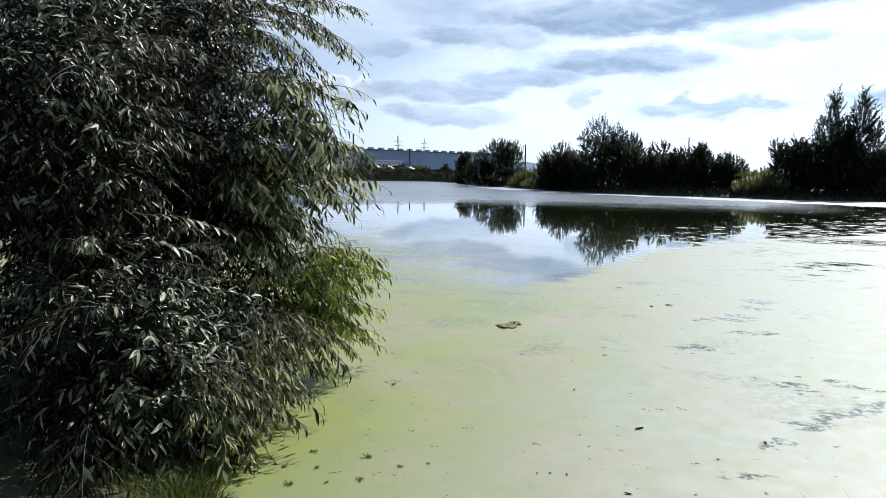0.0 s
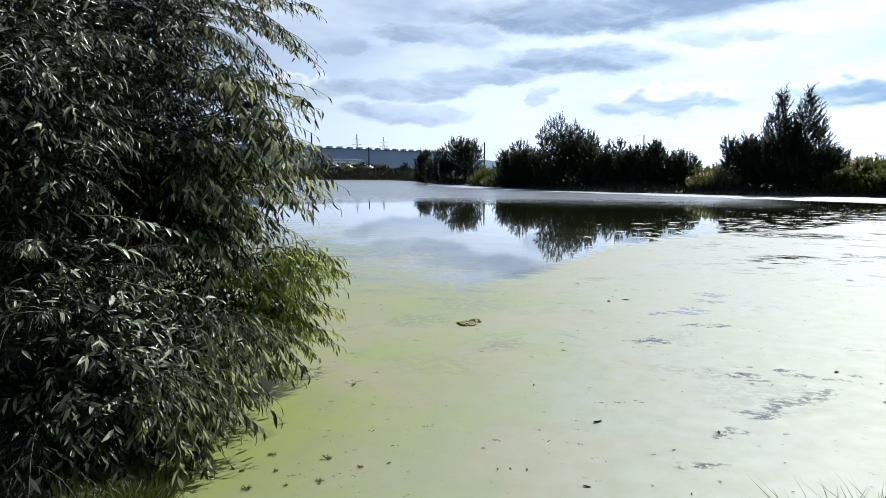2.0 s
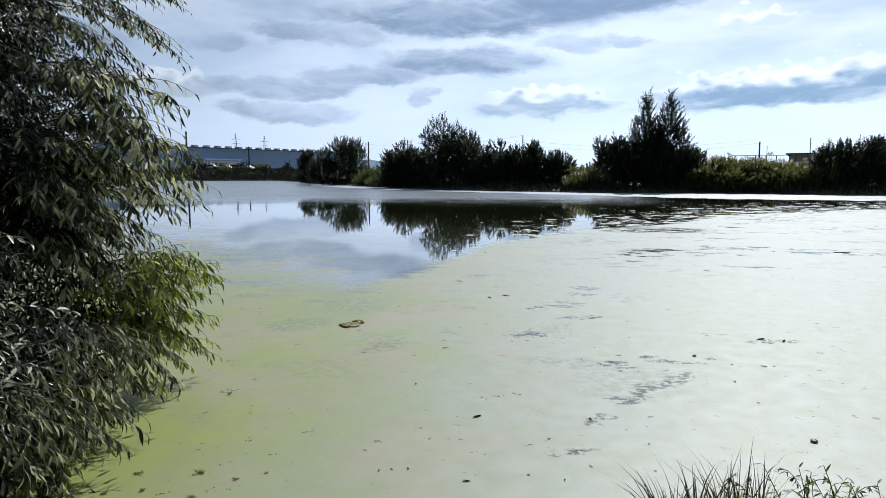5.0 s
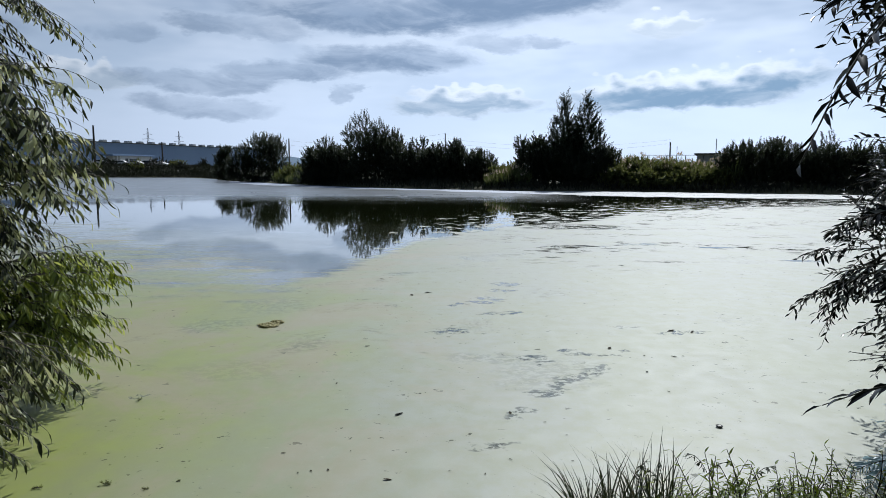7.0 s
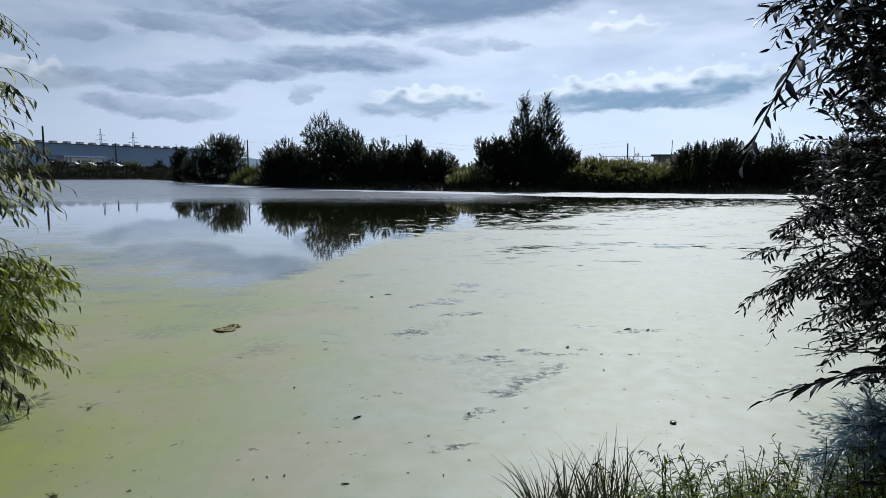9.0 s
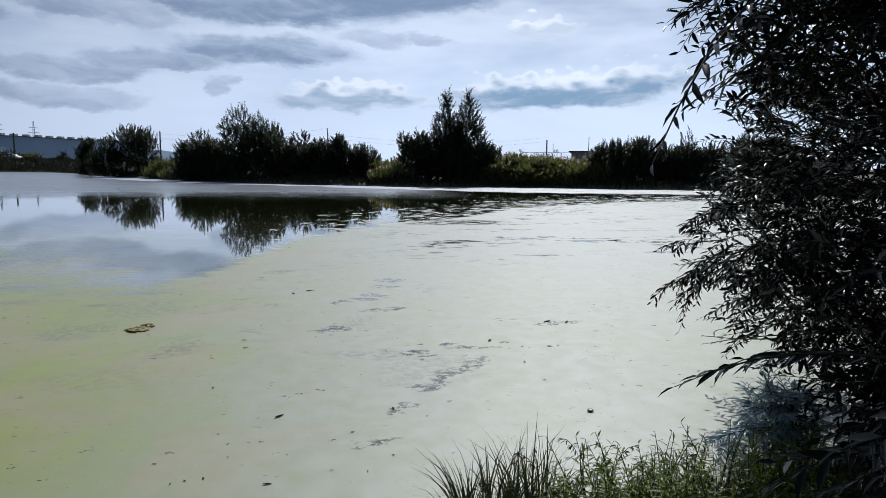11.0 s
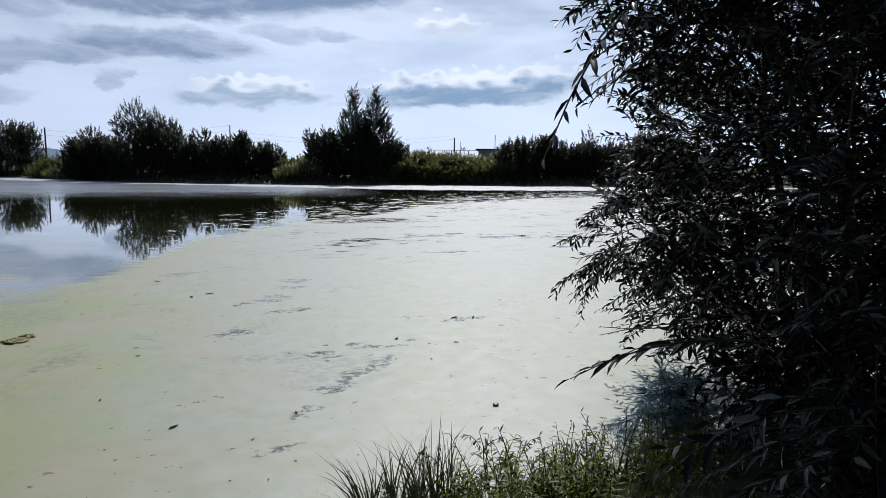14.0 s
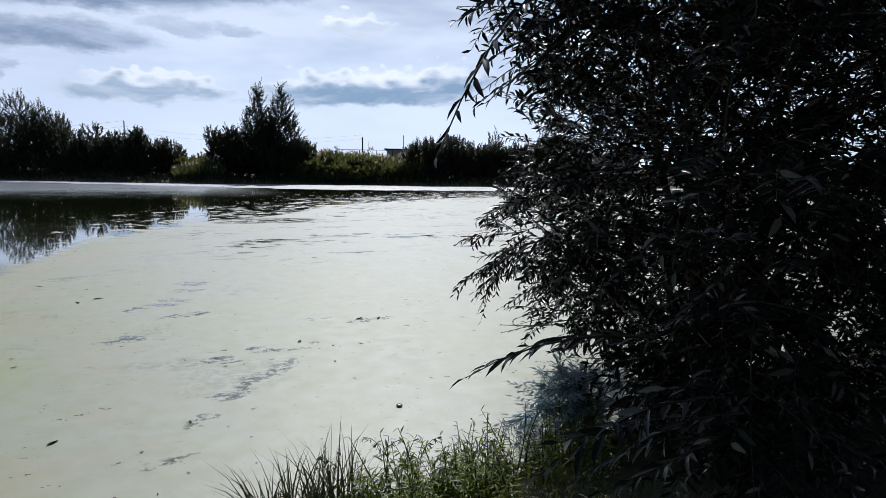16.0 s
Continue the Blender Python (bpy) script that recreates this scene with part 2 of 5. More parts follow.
def pond_material():
    """Still dark water under a floating sheet of duckweed, with its open reach, holes and flecks."""
    m, n, out = material("pond_water_with_duckweed")
    at = n.add("ShaderNodeTexCoord").outputs["Object"]
    s = n.add("ShaderNodeSeparateXYZ")
    n.put(s.inputs[0], at)
    x, y = s.outputs[0], s.outputs[1]
    wob = n.math("SUBTRACT", n.noise(at, 0.35, 5.0, 0.62), 0.5)
    wob2 = n.math("SUBTRACT", n.noise(at, 2.2, 5.0, 0.65), 0.5)
    fleck = n.noise(n.scaled(at, (1.0, 1.0, 1.0)), 1.3, 6.0, 0.72)
    # near edge of the open reach, as the distance ahead over the place to the side
    near = curve_of(n, x, -60.0, 60.0, 120.0, [(-60, 60), (-30, 30), (-16, 18.5), (-10, 15.0), (-5.7, 12.2), (-3.6, 10.8), (-2.7, 9.6),
                                               (-2.1, 11.5), (-1.6, 13.5), (-0.9, 16.3), (1.3, 20.5), (4.1, 22.5), (7.5, 28.0), (14, 32.5), (25, 36), (60, 40)])
    width = curve_of(n, x, -60.0, 60.0, 20.0, [(-60, 20), (-10, 8.0), (-4.5, 4.0), (-2.9, 2.2), (-2.2, 1.8), (-1.2, 1.6), (1, 1.0), (3, 0.7), (60, 0.8)])
    over = n.math("SUBTRACT", y, near)
    over = n.math("ADD", over, n.math("MULTIPLY", n.math("ADD", wob, n.math("MULTIPLY", wob2, 0.35)), n.math("MULTIPLY", width, 1.5)))
    streak = n.math("SUBTRACT", n.noise(n.scaled(at, (0.45, 1.3, 1.0)), 1.7, 6.0, 0.7), 0.5)
    over = n.math("ADD", over, n.math("MULTIPLY", streak, n.math("MAXIMUM", n.math("MULTIPLY", width, 3.2), 3.4)))
    opened = n.span(n.math("DIVIDE", over, width), -0.5, 0.75)
    # far edge: the strip along the far bank
    far_edge = curve_of(n, x, -60.0, 60.0, 200.0, [(-60, 200), (-33, 200), (-31, 95), (-27, 80), (-12, 62.6), (0.8, 53.0), (4.7, 50), (10, 45.8), (16.5, 43.4), (25, 42), (60, 46)])
    closed = n.span(n.math("ADD", n.math("SUBTRACT", y, far_edge), n.math("MULTIPLY", wob, 7.0)), -0.5, 0.5)
    # rafts that drift off the edge into the open reach
    raft_zone = n.math("MULTIPLY", n.span(over, 0.0, 14.0, 1.0, 0.0), n.span(x, -4.0, 1.0))
    raft = n.span(n.math("ADD", fleck, n.math("MULTIPLY", raft_zone, 0.16)), 0.655, 0.69)
    raft = n.math("MULTIPLY", raft, n.span(x, -6.0, -1.0))
    cover = n.math("MAXIMUM", n.math("SUBTRACT", 1.0, opened), closed)
    cover = n.math("MAXIMUM", cover, raft)
    milky = n.math("MULTIPLY", n.span(n.noise(n.scaled(at, (0.5, 1.0, 1.0)), 0.3, 5.0, 0.65), 0.3, 0.65, 0.05, 0.26), n.math("MULTIPLY", n.span(x, 0.0, -6.0), n.span(y, 24.0, 14.0)))
    cover = n.math("MAXIMUM", cover, milky)
    # faintly ruffled water before the far bank; its thin cover carries painted sky reflection
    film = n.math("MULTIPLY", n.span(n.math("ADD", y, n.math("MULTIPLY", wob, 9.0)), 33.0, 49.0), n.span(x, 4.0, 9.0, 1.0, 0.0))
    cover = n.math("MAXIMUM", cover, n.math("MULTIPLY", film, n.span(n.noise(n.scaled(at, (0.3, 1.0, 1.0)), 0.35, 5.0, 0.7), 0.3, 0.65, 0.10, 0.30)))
    # holes and thin places in the sheet
    holes = None
    hx = n.math("ADD", x, n.math("MULTIPLY", wob2, 0.8))
    hy = n.math("ADD", y, n.math("MULTIPLY", n.math("SUBTRACT", n.noise(at, 3.1, 4.0, 0.6), 0.5), 0.7))
    for cx, cy, rx, ry, amount, turn in HOLES:
        ca, sa, ox, oy = math.cos(radians(turn)), math.sin(radians(turn)), n.math("SUBTRACT", hx, cx), n.math("SUBTRACT", hy, cy)
        u = n.math("MULTIPLY", n.math("ADD", n.math("MULTIPLY", ox, ca), n.math("MULTIPLY", oy, sa)), 1.0 / rx)
        v = n.math("MULTIPLY", n.math("SUBTRACT", n.math("MULTIPLY", oy, ca), n.math("MULTIPLY", ox, sa)), 1.0 / ry)
        q = n.math("SUBTRACT", 1.0, n.math("ADD", n.math("MULTIPLY", u, u), n.math("MULTIPLY", v, v)))
        q = n.math("MULTIPLY", n.span(q, -0.5, 0.9), amount)
        holes = q if holes is None else n.math("MAXIMUM", holes, q)
    grit = n.span(n.noise(n.scaled(at, (1.0, 1.2, 1.0)), 10.0, 5.0, 0.72), 0.46, 0.53)
    shreds = n.span(n.noise(n.scaled(at, (0.6, 1.0, 1.0)), 2.8, 6.0, 0.75), 0.46, 0.52)
    far_off = n.span(y, 11.0, 14.0)
    grit = n.math("ADD", n.math("MULTIPLY", grit, n.math("SUBTRACT", 1.0, far_off)), n.math("MULTIPLY", shreds, far_off))
    crumbs = n.math("MULTIPLY", n.span(holes, 0.2, 0.6), n.span(n.noise(n.scaled(at, (1.0, 0.8, 1.0)), 8.0, 4.0, 0.7), 0.575, 0.605))
    holes = n.math("MULTIPLY", holes, grit)
    specks = n.math("MULTIPLY", n.span(n.noise(at, 6.0, 3.0, 0.7), 0.70, 0.74), 0.7)
    tear_zone = n.math("MULTIPLY", n.math("MULTIPLY", n.span(over, -13.0, -3.0), n.span(x, -1.0, 3.0)), n.span(y, 11.0, 16.0))
    litter = n.math("MULTIPLY", n.span(n.noise(n.scaled(at, (0.8, 1.0, 1.0)), 10.0, 3.0, 0.65), 0.655, 0.675), n.span(n.noise(at, 0.9, 3.0, 0.6), 0.47, 0.6, 0.0, 0.75))
    clump = n.span(n.noise(n.scaled(at, (0.5, 1.0, 1.0)), 0.55, 2.0, 0.5), 0.46, 0.58)
    band = n.math("MULTIPLY", n.math("MULTIPLY", n.span(n.math("ADD", y, n.math("MULTIPLY", wob, 5.0)), 11.6, 13.0), n.span(y, 15.5, 18.5, 1.0, 0.35)), n.span(x, 0.6, 2.4))
    tear_zone = n.math("MAXIMUM", n.math("MULTIPLY", tear_zone, n.math("MULTIPLY", clump, 0.9)), n.math("MULTIPLY", band, clump))
    tears = n.math("MULTIPLY", n.span(n.noise(n.scaled(at, (0.7, 1.0, 1.0)), 2.4, 6.0, 0.75), 0.545, 0.575), tear_zone)
    tears = n.math("MAXIMUM", tears, n.math("MAXIMUM", n.math("MULTIPLY", crumbs, 0.6), litter))
    patchy = n.span(n.noise(at, 0.8, 3.0, 0.6), 0.5, 0.62)
    spatter = n.math("MULTIPLY", n.span(n.noise(n.scaled(at, (1.0, 1.6, 1.0)), 13.0, 4.0, 0.75), 0.63, 0.68), n.math("MULTIPLY", patchy, 0.75))
    thinned = n.math("MULTIPLY", n.span(n.noise(n.scaled(at, (0.9, 1.0, 1.0)), 0.6, 6.0, 0.74, 0.8), 0.55, 0.68, 0.0, 0.5), n.span(y, 5.0, 7.5))
    thinned = n.math("MULTIPLY", thinned, n.math("MULTIPLY", n.span(n.noise(at, 11.0, 4.0, 0.75), 0.38, 0.56), n.span(x, 3.0, -1.5, 0.35, 1.0)))
    cover = n.math("SUBTRACT", cover, n.math("MAXIMUM", n.math("MAXIMUM", holes, spatter), n.math("MAXIMUM", specks, thinned)), clamp=True)
    # duckweed
    tint = n.noise(at, 0.28, 4.0, 0.6)
    grain = n.noise(at, 130.0, 2.0, 0.7)
    swell = n.noise(at, 2.4, 5.0, 0.7)
    cloudy = n.noise(n.scaled(at, (1.0, 0.6, 1.0)), 1.1, 6.0, 0.72)
    mott = n.noise(at, 5.0, 6.0, 0.7)
    c = n.mix(n.span(tint, 0.35, 0.65), rgb(0.205, 0.228, 0.145), rgb(0.2, 0.22, 0.175))
    # greener by the left bank, painted for the glare that is weaker there
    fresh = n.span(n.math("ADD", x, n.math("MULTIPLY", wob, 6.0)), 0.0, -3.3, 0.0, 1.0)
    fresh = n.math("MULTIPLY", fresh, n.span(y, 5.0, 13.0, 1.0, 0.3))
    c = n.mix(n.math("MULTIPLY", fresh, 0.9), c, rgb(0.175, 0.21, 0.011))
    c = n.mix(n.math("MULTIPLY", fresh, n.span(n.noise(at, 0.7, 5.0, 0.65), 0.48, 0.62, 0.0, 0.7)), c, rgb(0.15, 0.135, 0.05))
    c = n.mix(n.math("MULTIPLY", n.span(mott, 0.4, 0.7), 0.5), c, rgb(0.21, 0.22, 0.10))
    # greyer right and further out: sky and sun gloss put into the colour
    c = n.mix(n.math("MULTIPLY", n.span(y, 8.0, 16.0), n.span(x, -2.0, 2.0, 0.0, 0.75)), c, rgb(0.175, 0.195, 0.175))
    c = n.mix(n.span(cloudy, 0.42, 0.62, 0.0, 0.35), c, rgb(0.16, 0.185, 0.062))
    c = n.mix(n.math("MULTIPLY", n.span(n.noise(at, 16.0, 4.0, 0.75), 0.62, 0.72), 0.5), c, rgb(0.30, 0.31, 0.17))
    c = n.mix(n.math("MULTIPLY", grain, 0.35), c, rgb(0.10, 0.13, 0.03))
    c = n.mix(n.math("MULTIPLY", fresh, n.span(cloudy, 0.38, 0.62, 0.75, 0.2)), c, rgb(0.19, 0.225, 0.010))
    ochre = n.span(n.noise(at, 0.5, 6.0, 0.7, 0.6), 0.46, 0.6, 0.0, 0.62)
    c = n.mix(n.math("MULTIPLY", ochre, n.span(x, 1.5, -1.5)), c, rgb(0.23, 0.195, 0.11))
    # paler far out, then bluer: grazing sky reflection put into the cover's colour
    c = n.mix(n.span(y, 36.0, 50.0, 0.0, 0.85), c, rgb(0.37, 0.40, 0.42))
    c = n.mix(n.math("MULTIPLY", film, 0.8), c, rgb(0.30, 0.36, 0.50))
    c = n.mix(tears, c, rgb(0.016, 0.016, 0.010))
    weed = n.add("ShaderNodeBsdfPrincipled")
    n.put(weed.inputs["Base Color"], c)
    n.put(weed.inputs["Roughness"], n.span(mott, 0.3, 0.7, 0.70, 0.82))
    whole = n.math("SUBTRACT", 1.0, tears)
    n.put(weed.inputs["Specular IOR Level"], n.math("MULTIPLY", whole, n.span(fresh, 0.0, 1.0, 1.0, 0.75, smooth=False)))
    n.put(weed.inputs["Coat Weight"], n.math("MULTIPLY", whole, n.span(fresh, 0.0, 1.0, 0.62, 0.42, smooth=False)))
    weed.inputs["Coat IOR"].default_value = 1.6
    n.put(weed.inputs["Coat Roughness"], n.span(cloudy, 0.35, 0.65, 0.44, 0.465))
    bw = n.add("ShaderNodeBump")
    bw.inputs["Strength"].default_value = 0.15
    bw.inputs["Distance"].default_value = 0.006
    n.put(bw.inputs["Height"], n.math("ADD", grain, n.math("MULTIPLY", swell, 0.12)))
    n.put(weed.inputs["Normal"], bw.outputs[0])
    # water
    water = n.add("ShaderNodeBsdfPrincipled")
    water.inputs["Base Color"].default_value = rgb(0.015, 0.020, 0.006)
    ruffle = n.span(n.math("MULTIPLY", film, n.span(n.noise(at, 0.5, 4.0, 0.7), 0.25, 0.6, 0.7, 1.0)), 0.0, 1.0, 0.03, 0.36, smooth=False)
    n.put(water.inputs["Roughness"], ruffle)
    n.put(water.inputs["Coat Roughness"], ruffle)
    water.inputs["IOR"].default_value = 1.333
    water.inputs["Coat Weight"].default_value = 0.7          # the thin film on still pond water
    water.inputs["Coat IOR"].default_value = 1.42
    ripple = n.noise(n.scaled(at, (1.0, 0.55, 1.0)), 1.6, 3.0, 0.5)
    br = n.add("ShaderNodeBump")
    br.inputs["Strength"].default_value = 0.05
    br.inputs["Distance"].default_value = 0.02
    n.put(br.inputs["Height"], ripple)
    n.put(water.inputs["Normal"], br.outputs[0])
    mx = n.add("ShaderNodeMixShader")
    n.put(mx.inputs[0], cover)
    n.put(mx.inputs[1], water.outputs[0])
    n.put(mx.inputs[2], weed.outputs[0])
    n.put(out.inputs[0], mx.outputs[0])
    return m


# holes in the duckweed: x, y, half sizes, how open, degrees turned
HOLES = [
    (0.81, 10.38, 0.24, 0.12, 1.0, 0), (0.75, 9.85, 0.22, 0.14, 1.0, 0), (0.5, 9.2, 0.18, 0.09, 0.9, 0), (0.38, 8.95, 0.26, 0.10, 1.0, 0), (0.0, 8.75, 0.14, 0.08, 0.9, 0),
    (0.76, 8.25, 0.16, 0.07, 1.0, 0), (0.46, 8.2, 0.14, 0.06, 0.9, 0), (-0.03, 7.3, 0.2, 0.16, 0.8, 0), (2.38, 7.25, 0.16, 0.06, 0.9, 0), (2.64, 7.3, 0.14, 0.06, 0.9, 0),
    (1.24, 5.84, 0.2, 0.13, 0.65, 20), (1.05, 5.66, 0.26, 0.10, 0.65, 45), (0.86, 5.38, 0.22, 0.08, 0.75, 55), (0.73, 5.2, 0.12, 0.11, 0.8, 40), (0.45, 4.68, 0.16, 0.08, 0.7, 50),
    (0.68, 6.3, 0.2, 0.12, 0.7, 30), (0.85, 6.1, 0.14, 0.08, 0.7, 0), (1.16, 6.5, 0.12, 0.09, 0.9, 0), (1.34, 6.33, 0.2, 0.07, 0.7, 0), (1.6, 6.5, 0.07, 0.06, 0.8, 0), (1.9, 7.52, 0.18, 0.08, 0.6, 0),
    (0.85, 5.75, 0.6, 0.5, 0.16, 40), (0.25, 4.16, 0.14, 0.05, 0.6, 0), (0.4, 6.2, 0.5, 0.2, 0.2, 0),
    (4.1, 21.1, 1.2, 0.9, 1.0, 0), (3.0, 20.6, 0.9, 0.5, 0.8, 0), (2.76, 15.6, 0.75, 0.32, 1.0, 0), (4.4, 16.2, 0.5, 0.25, 0.8, 0), (6.0, 15.6, 0.5, 0.22, 0.8, 0), (6.9, 13.3, 0.5, 0.16, 0.8, 0),
    (-2.76, 7.5, 0.34, 0.5, 0.32, -30), (-1.95, 5.75, 0.5, 0.35, 0.10, 20), (-2.43, 5.05, 0.12, 0.03, 0.7, 10), (-2.4, 8.6, 0.5, 0.6, 0.3, 0),
]
M_GROUND = ground_material()
M_POND = pond_material()


# ---------------------------------------------------------------- building blocks


def mesh_of(name, verts, faces, mat, smooth=False):
    me = bpy.data.meshes.new(name)
    me.from_pydata([tuple(v) for v in verts], [], faces)
    me.materials.append(mat)
    if smooth:
        me.polygons.foreach_set("use_smooth", [True] * len(me.polygons))
    me.update()
    return me


def fast_mesh(name, verts, tris, mat):
    """A mesh of triangles from arrays."""
    me = bpy.data.meshes.new(name)
    v, f = np.asarray(verts, np.float32), np.asarray(tris, np.int32)
    me.vertices.add(len(v))
    me.vertices.foreach_set("co", v.ravel())
    me.loops.add(f.size)
    me.loops.foreach_set("vertex_index", f.ravel())
    me.polygons.add(len(f))
    me.polygons.foreach_set("loop_start", np.arange(0, f.size, 3, dtype=np.int32))
    me.materials.append(mat)
    me.update(calc_edges=True)
    return me


def under(name, me, parent, label=""):
    ob = new(name, me)
    ob.parent = parent
    if name in ("twig_growth", "crown", "leaves", "blades", "plumes"):
        ob["kind"] = "stuff"
    if label:
        ob["label"] = label
    return ob


def part(name, bm, mat, parent, label=""):
    me = bpy.data.meshes.new(name)
    bm.to_mesh(me)
    bm.free()
    me.materials.append(mat)
    return under(name, me, parent, label)


def unit(a):
    return a / np.maximum(np.linalg.norm(a, axis=-1, keepdims=True), 1e-9)


LEAF_TRIS = np.array([(0, 2, 1), (0, 1, 3), (2, 5, 4), (2, 4, 1), (1, 4, 6), (1, 6, 3), (5, 7, 4), (4, 7, 6)])


def leaves(at, way, face, length, width, bend=0.15, fold=0.25):
    """Lance-shaped leaves, folded along the midrib and bent down: eight triangles each."""
    way = unit(way)
    side = unit(np.cross(way, face))
    up = np.cross(side, way)
    L, w = length[:, None], width[:, None]
    v = np.empty((len(at), 8, 3))
    v[:, 0] = at
    v[:, 1] = at + way * L * 0.33 - up * L * bend * 0.1
    v[:, 2] = v[:, 1] + side * w * 0.5 + up * w * fold
    v[:, 3] = v[:, 1] - side * w * 0.5 + up * w * fold
    v[:, 4] = at + way * L * 0.68 - up * L * bend * 0.45
    v[:, 5] = v[:, 4] + side * w * 0.38 + up * w * fold * 0.8
    v[:, 6] = v[:, 4] - side * w * 0.38 + up * w * fold * 0.8
    v[:, 7] = at + way * L * 0.98 - up * L * bend
    tris = (LEAF_TRIS[None] + (np.arange(len(at)) * 8)[:, None, None]).reshape(-1, 3)
    return v.reshape(-1, 3), tris


def blades(at, way, face, length, width):
    """Small far leaves: two triangles each."""
    way = unit(way)
    side = unit(np.cross(way, face))
    L, w = length[:, None], width[:, None]
    v = np.stack([at, at + way * L * 0.45 + side * w * 0.5, at + way * L, at + way * L * 0.45 - side * w * 0.5], axis=1)
    tris = (np.array([(0, 1, 2), (0, 2, 3)])[None] + (np.arange(len(at)) * 4)[:, None, None]).reshape(-1, 3)
    return v.reshape(-1, 3), tris


def tubes(paths, radii, sides=4):
    """Tapered tubes along many paths at once. paths: (n, k, 3), radii: (n, k)."""
    n, k, _ = paths.shape
    tan = np.gradient(paths, axis=1)
    tan = unit(tan)
    ref = np.where(np.abs(tan[..., 2:3]) > 0.9, np.array([1.0, 0, 0]), np.array([0, 0, 1.0]))
    a = unit(np.cross(tan, ref))
    b = np.cross(tan, a)
    ang = np.arange(sides) * 2 * np.pi / sides
    ring = a[:, :, None] * np.cos(ang)[None, None, :, None] + b[:, :, None] * np.sin(ang)[None, None, :, None]
    v = paths[:, :, None] + ring * radii[:, :, None, None]
    idx = np.arange(n * k * sides).reshape(n, k, sides)
    p, q = idx[:, :-1], idx[:, 1:]
    pn, qn = np.roll(p, -1, axis=2), np.roll(q, -1, axis=2)
    t1 = np.stack([p, pn, qn], -1).reshape(-1, 3)
    t2 = np.stack([p, qn, q], -1).reshape(-1, 3)
    return v.reshape(-1, 3), np.concatenate([t1, t2])


def shoots(starts, ways, lengths, droop, per, leaf, leaf_w, r, spread=0.8, fine=True, hang=0.35, wave=0.06, ranked=False, twig=0.007):
    """Leafy shoots: a bent twig each, with leaves set round it in turn. Returns leaf and twig arrays."""
    n = len(starts)
    ways = unit(ways)
    k = 6
    t = np.linspace(0, 1, k)
    sidew = unit(np.cross(ways, r.normal(size=(n, 3))))
    path = (starts[:, None] + ways[:, None] * (lengths[:, None] * t)[..., None]
            + sidew[:, None] * (lengths[:, None] * wave * np.sin(t * 3.0))[..., None])
    path[..., 2] -= (lengths * droop)[:, None] * t ** 2
    tv, tf = tubes(path, (lengths * twig)[:, None] * (1.15 - t)[None] + 0.0012, 3)
    s = np.clip((np.arange(per) + 0.5) / per, 0, 1)
    s = np.clip(s[None] + r.uniform(-0.4, 0.4, (n, per)) / per, 0.03, 1.0)
    s[:, -1] = 1.0
    f = s * (k - 1)
    i = np.minimum(f.astype(int), k - 2)
    w = (f - i)[..., None]
    rows = np.arange(n)[:, None]
    at = path[rows, i] * (1 - w) + path[rows, i + 1] * w
    tan = unit(path[rows, i + 1] - path[rows, i])
    a = unit(np.cross(tan, np.array([0.13, 0.21, 1.0])))
    b = np.cross(tan, a)
    phi = (np.arange(per) * 2.4)[None] + r.uniform(0, 6.28, (n, 1)) + r.normal(0, 0.35, (n, per))
    if ranked:
        phi = (np.arange(per) * np.pi)[None] + r.uniform(-0.5, 0.5, (n, 1)) + r.normal(0, 0.3, (n, per))
    out = a * np.cos(phi)[..., None] + b * np.sin(phi)[..., None]
    way = tan * 0.75 + out * spread
    way[..., 2] -= hang
    face = out * -0.5 + tan * 0.3 + np.array([0, 0, 1.0]) + r.normal(0, 0.35, (n, per, 3))
    size = leaf * (0.65 + 0.45 * np.sin(np.pi * np.clip(s, 0.08, 0.92))) * r.uniform(0.75, 1.15, (n, per))
    shape = leaves if fine else blades
    lv, lf = shape(at.reshape(-1, 3), way.reshape(-1, 3), face.reshape(-1, 3), size.ravel(), (size * leaf_w / leaf).ravel())
    return lv, lf, tv, tf


def inside(lobes, n, r, shell=0.45):
    """Points in a set of ellipsoids, more of them towards the skin, with the way outwards."""
    vol = np.array([(l[3] * l[4] * l[5]) ** 0.75 for l in lobes])
    pick = r.choice(len(lobes), n, p=vol / vol.sum())
    lo = np.array(lobes)[pick]
    d = unit(r.normal(size=(n, 3)))
    rad = shell + (1 - shell) * r.uniform(0, 1, n) ** 0.6
    p = lo[:, :3] + d * lo[:, 3:6] * rad[:, None]
    return p, unit(d / lo[:, 3:6])


def limbs(root, targets, thick, parent, mat, r, k=7, bow=0.25, name="limb"):
    for tgt in targets:
        t = np.linspace(0, 1, k)[:, None]
        root2 = np.array(root) + np.append(r.normal(0, thick * 1.6, 2), 0)
        v = np.array(tgt) - root2
        mid = root2 + v * t
        mid[:, 2] += bow * np.linalg.norm(v) * np.sin(np.pi * t[:, 0]) * 0.5
        mid += r.normal(0, 0.02, (k, 3)) * np.linalg.norm(v) * t * (1 - t) * 3
        rad = thick * r.uniform(0.7, 1.1) * (1.05 - 0.9 * t[:, 0])
        tv, tf = tubes(mid[None], rad[None], 6)
        under(name, fast_mesh(name, tv, tf, mat), parent)


def clumped(p, size, least):
    """True where the growth is thick: foliage gathers in tufts with gaps between the boughs."""
    along = p[:, 0] * 0.77 - p[:, 1] * 0.64
    depth = (p[:, 0] * 0.64 + p[:, 1] * 0.77) * 0.35
    return np.array([noise.noise(Vector((u / size, v / size, w / size))) > least for u, v, w in zip(along, depth, p[:, 2])])


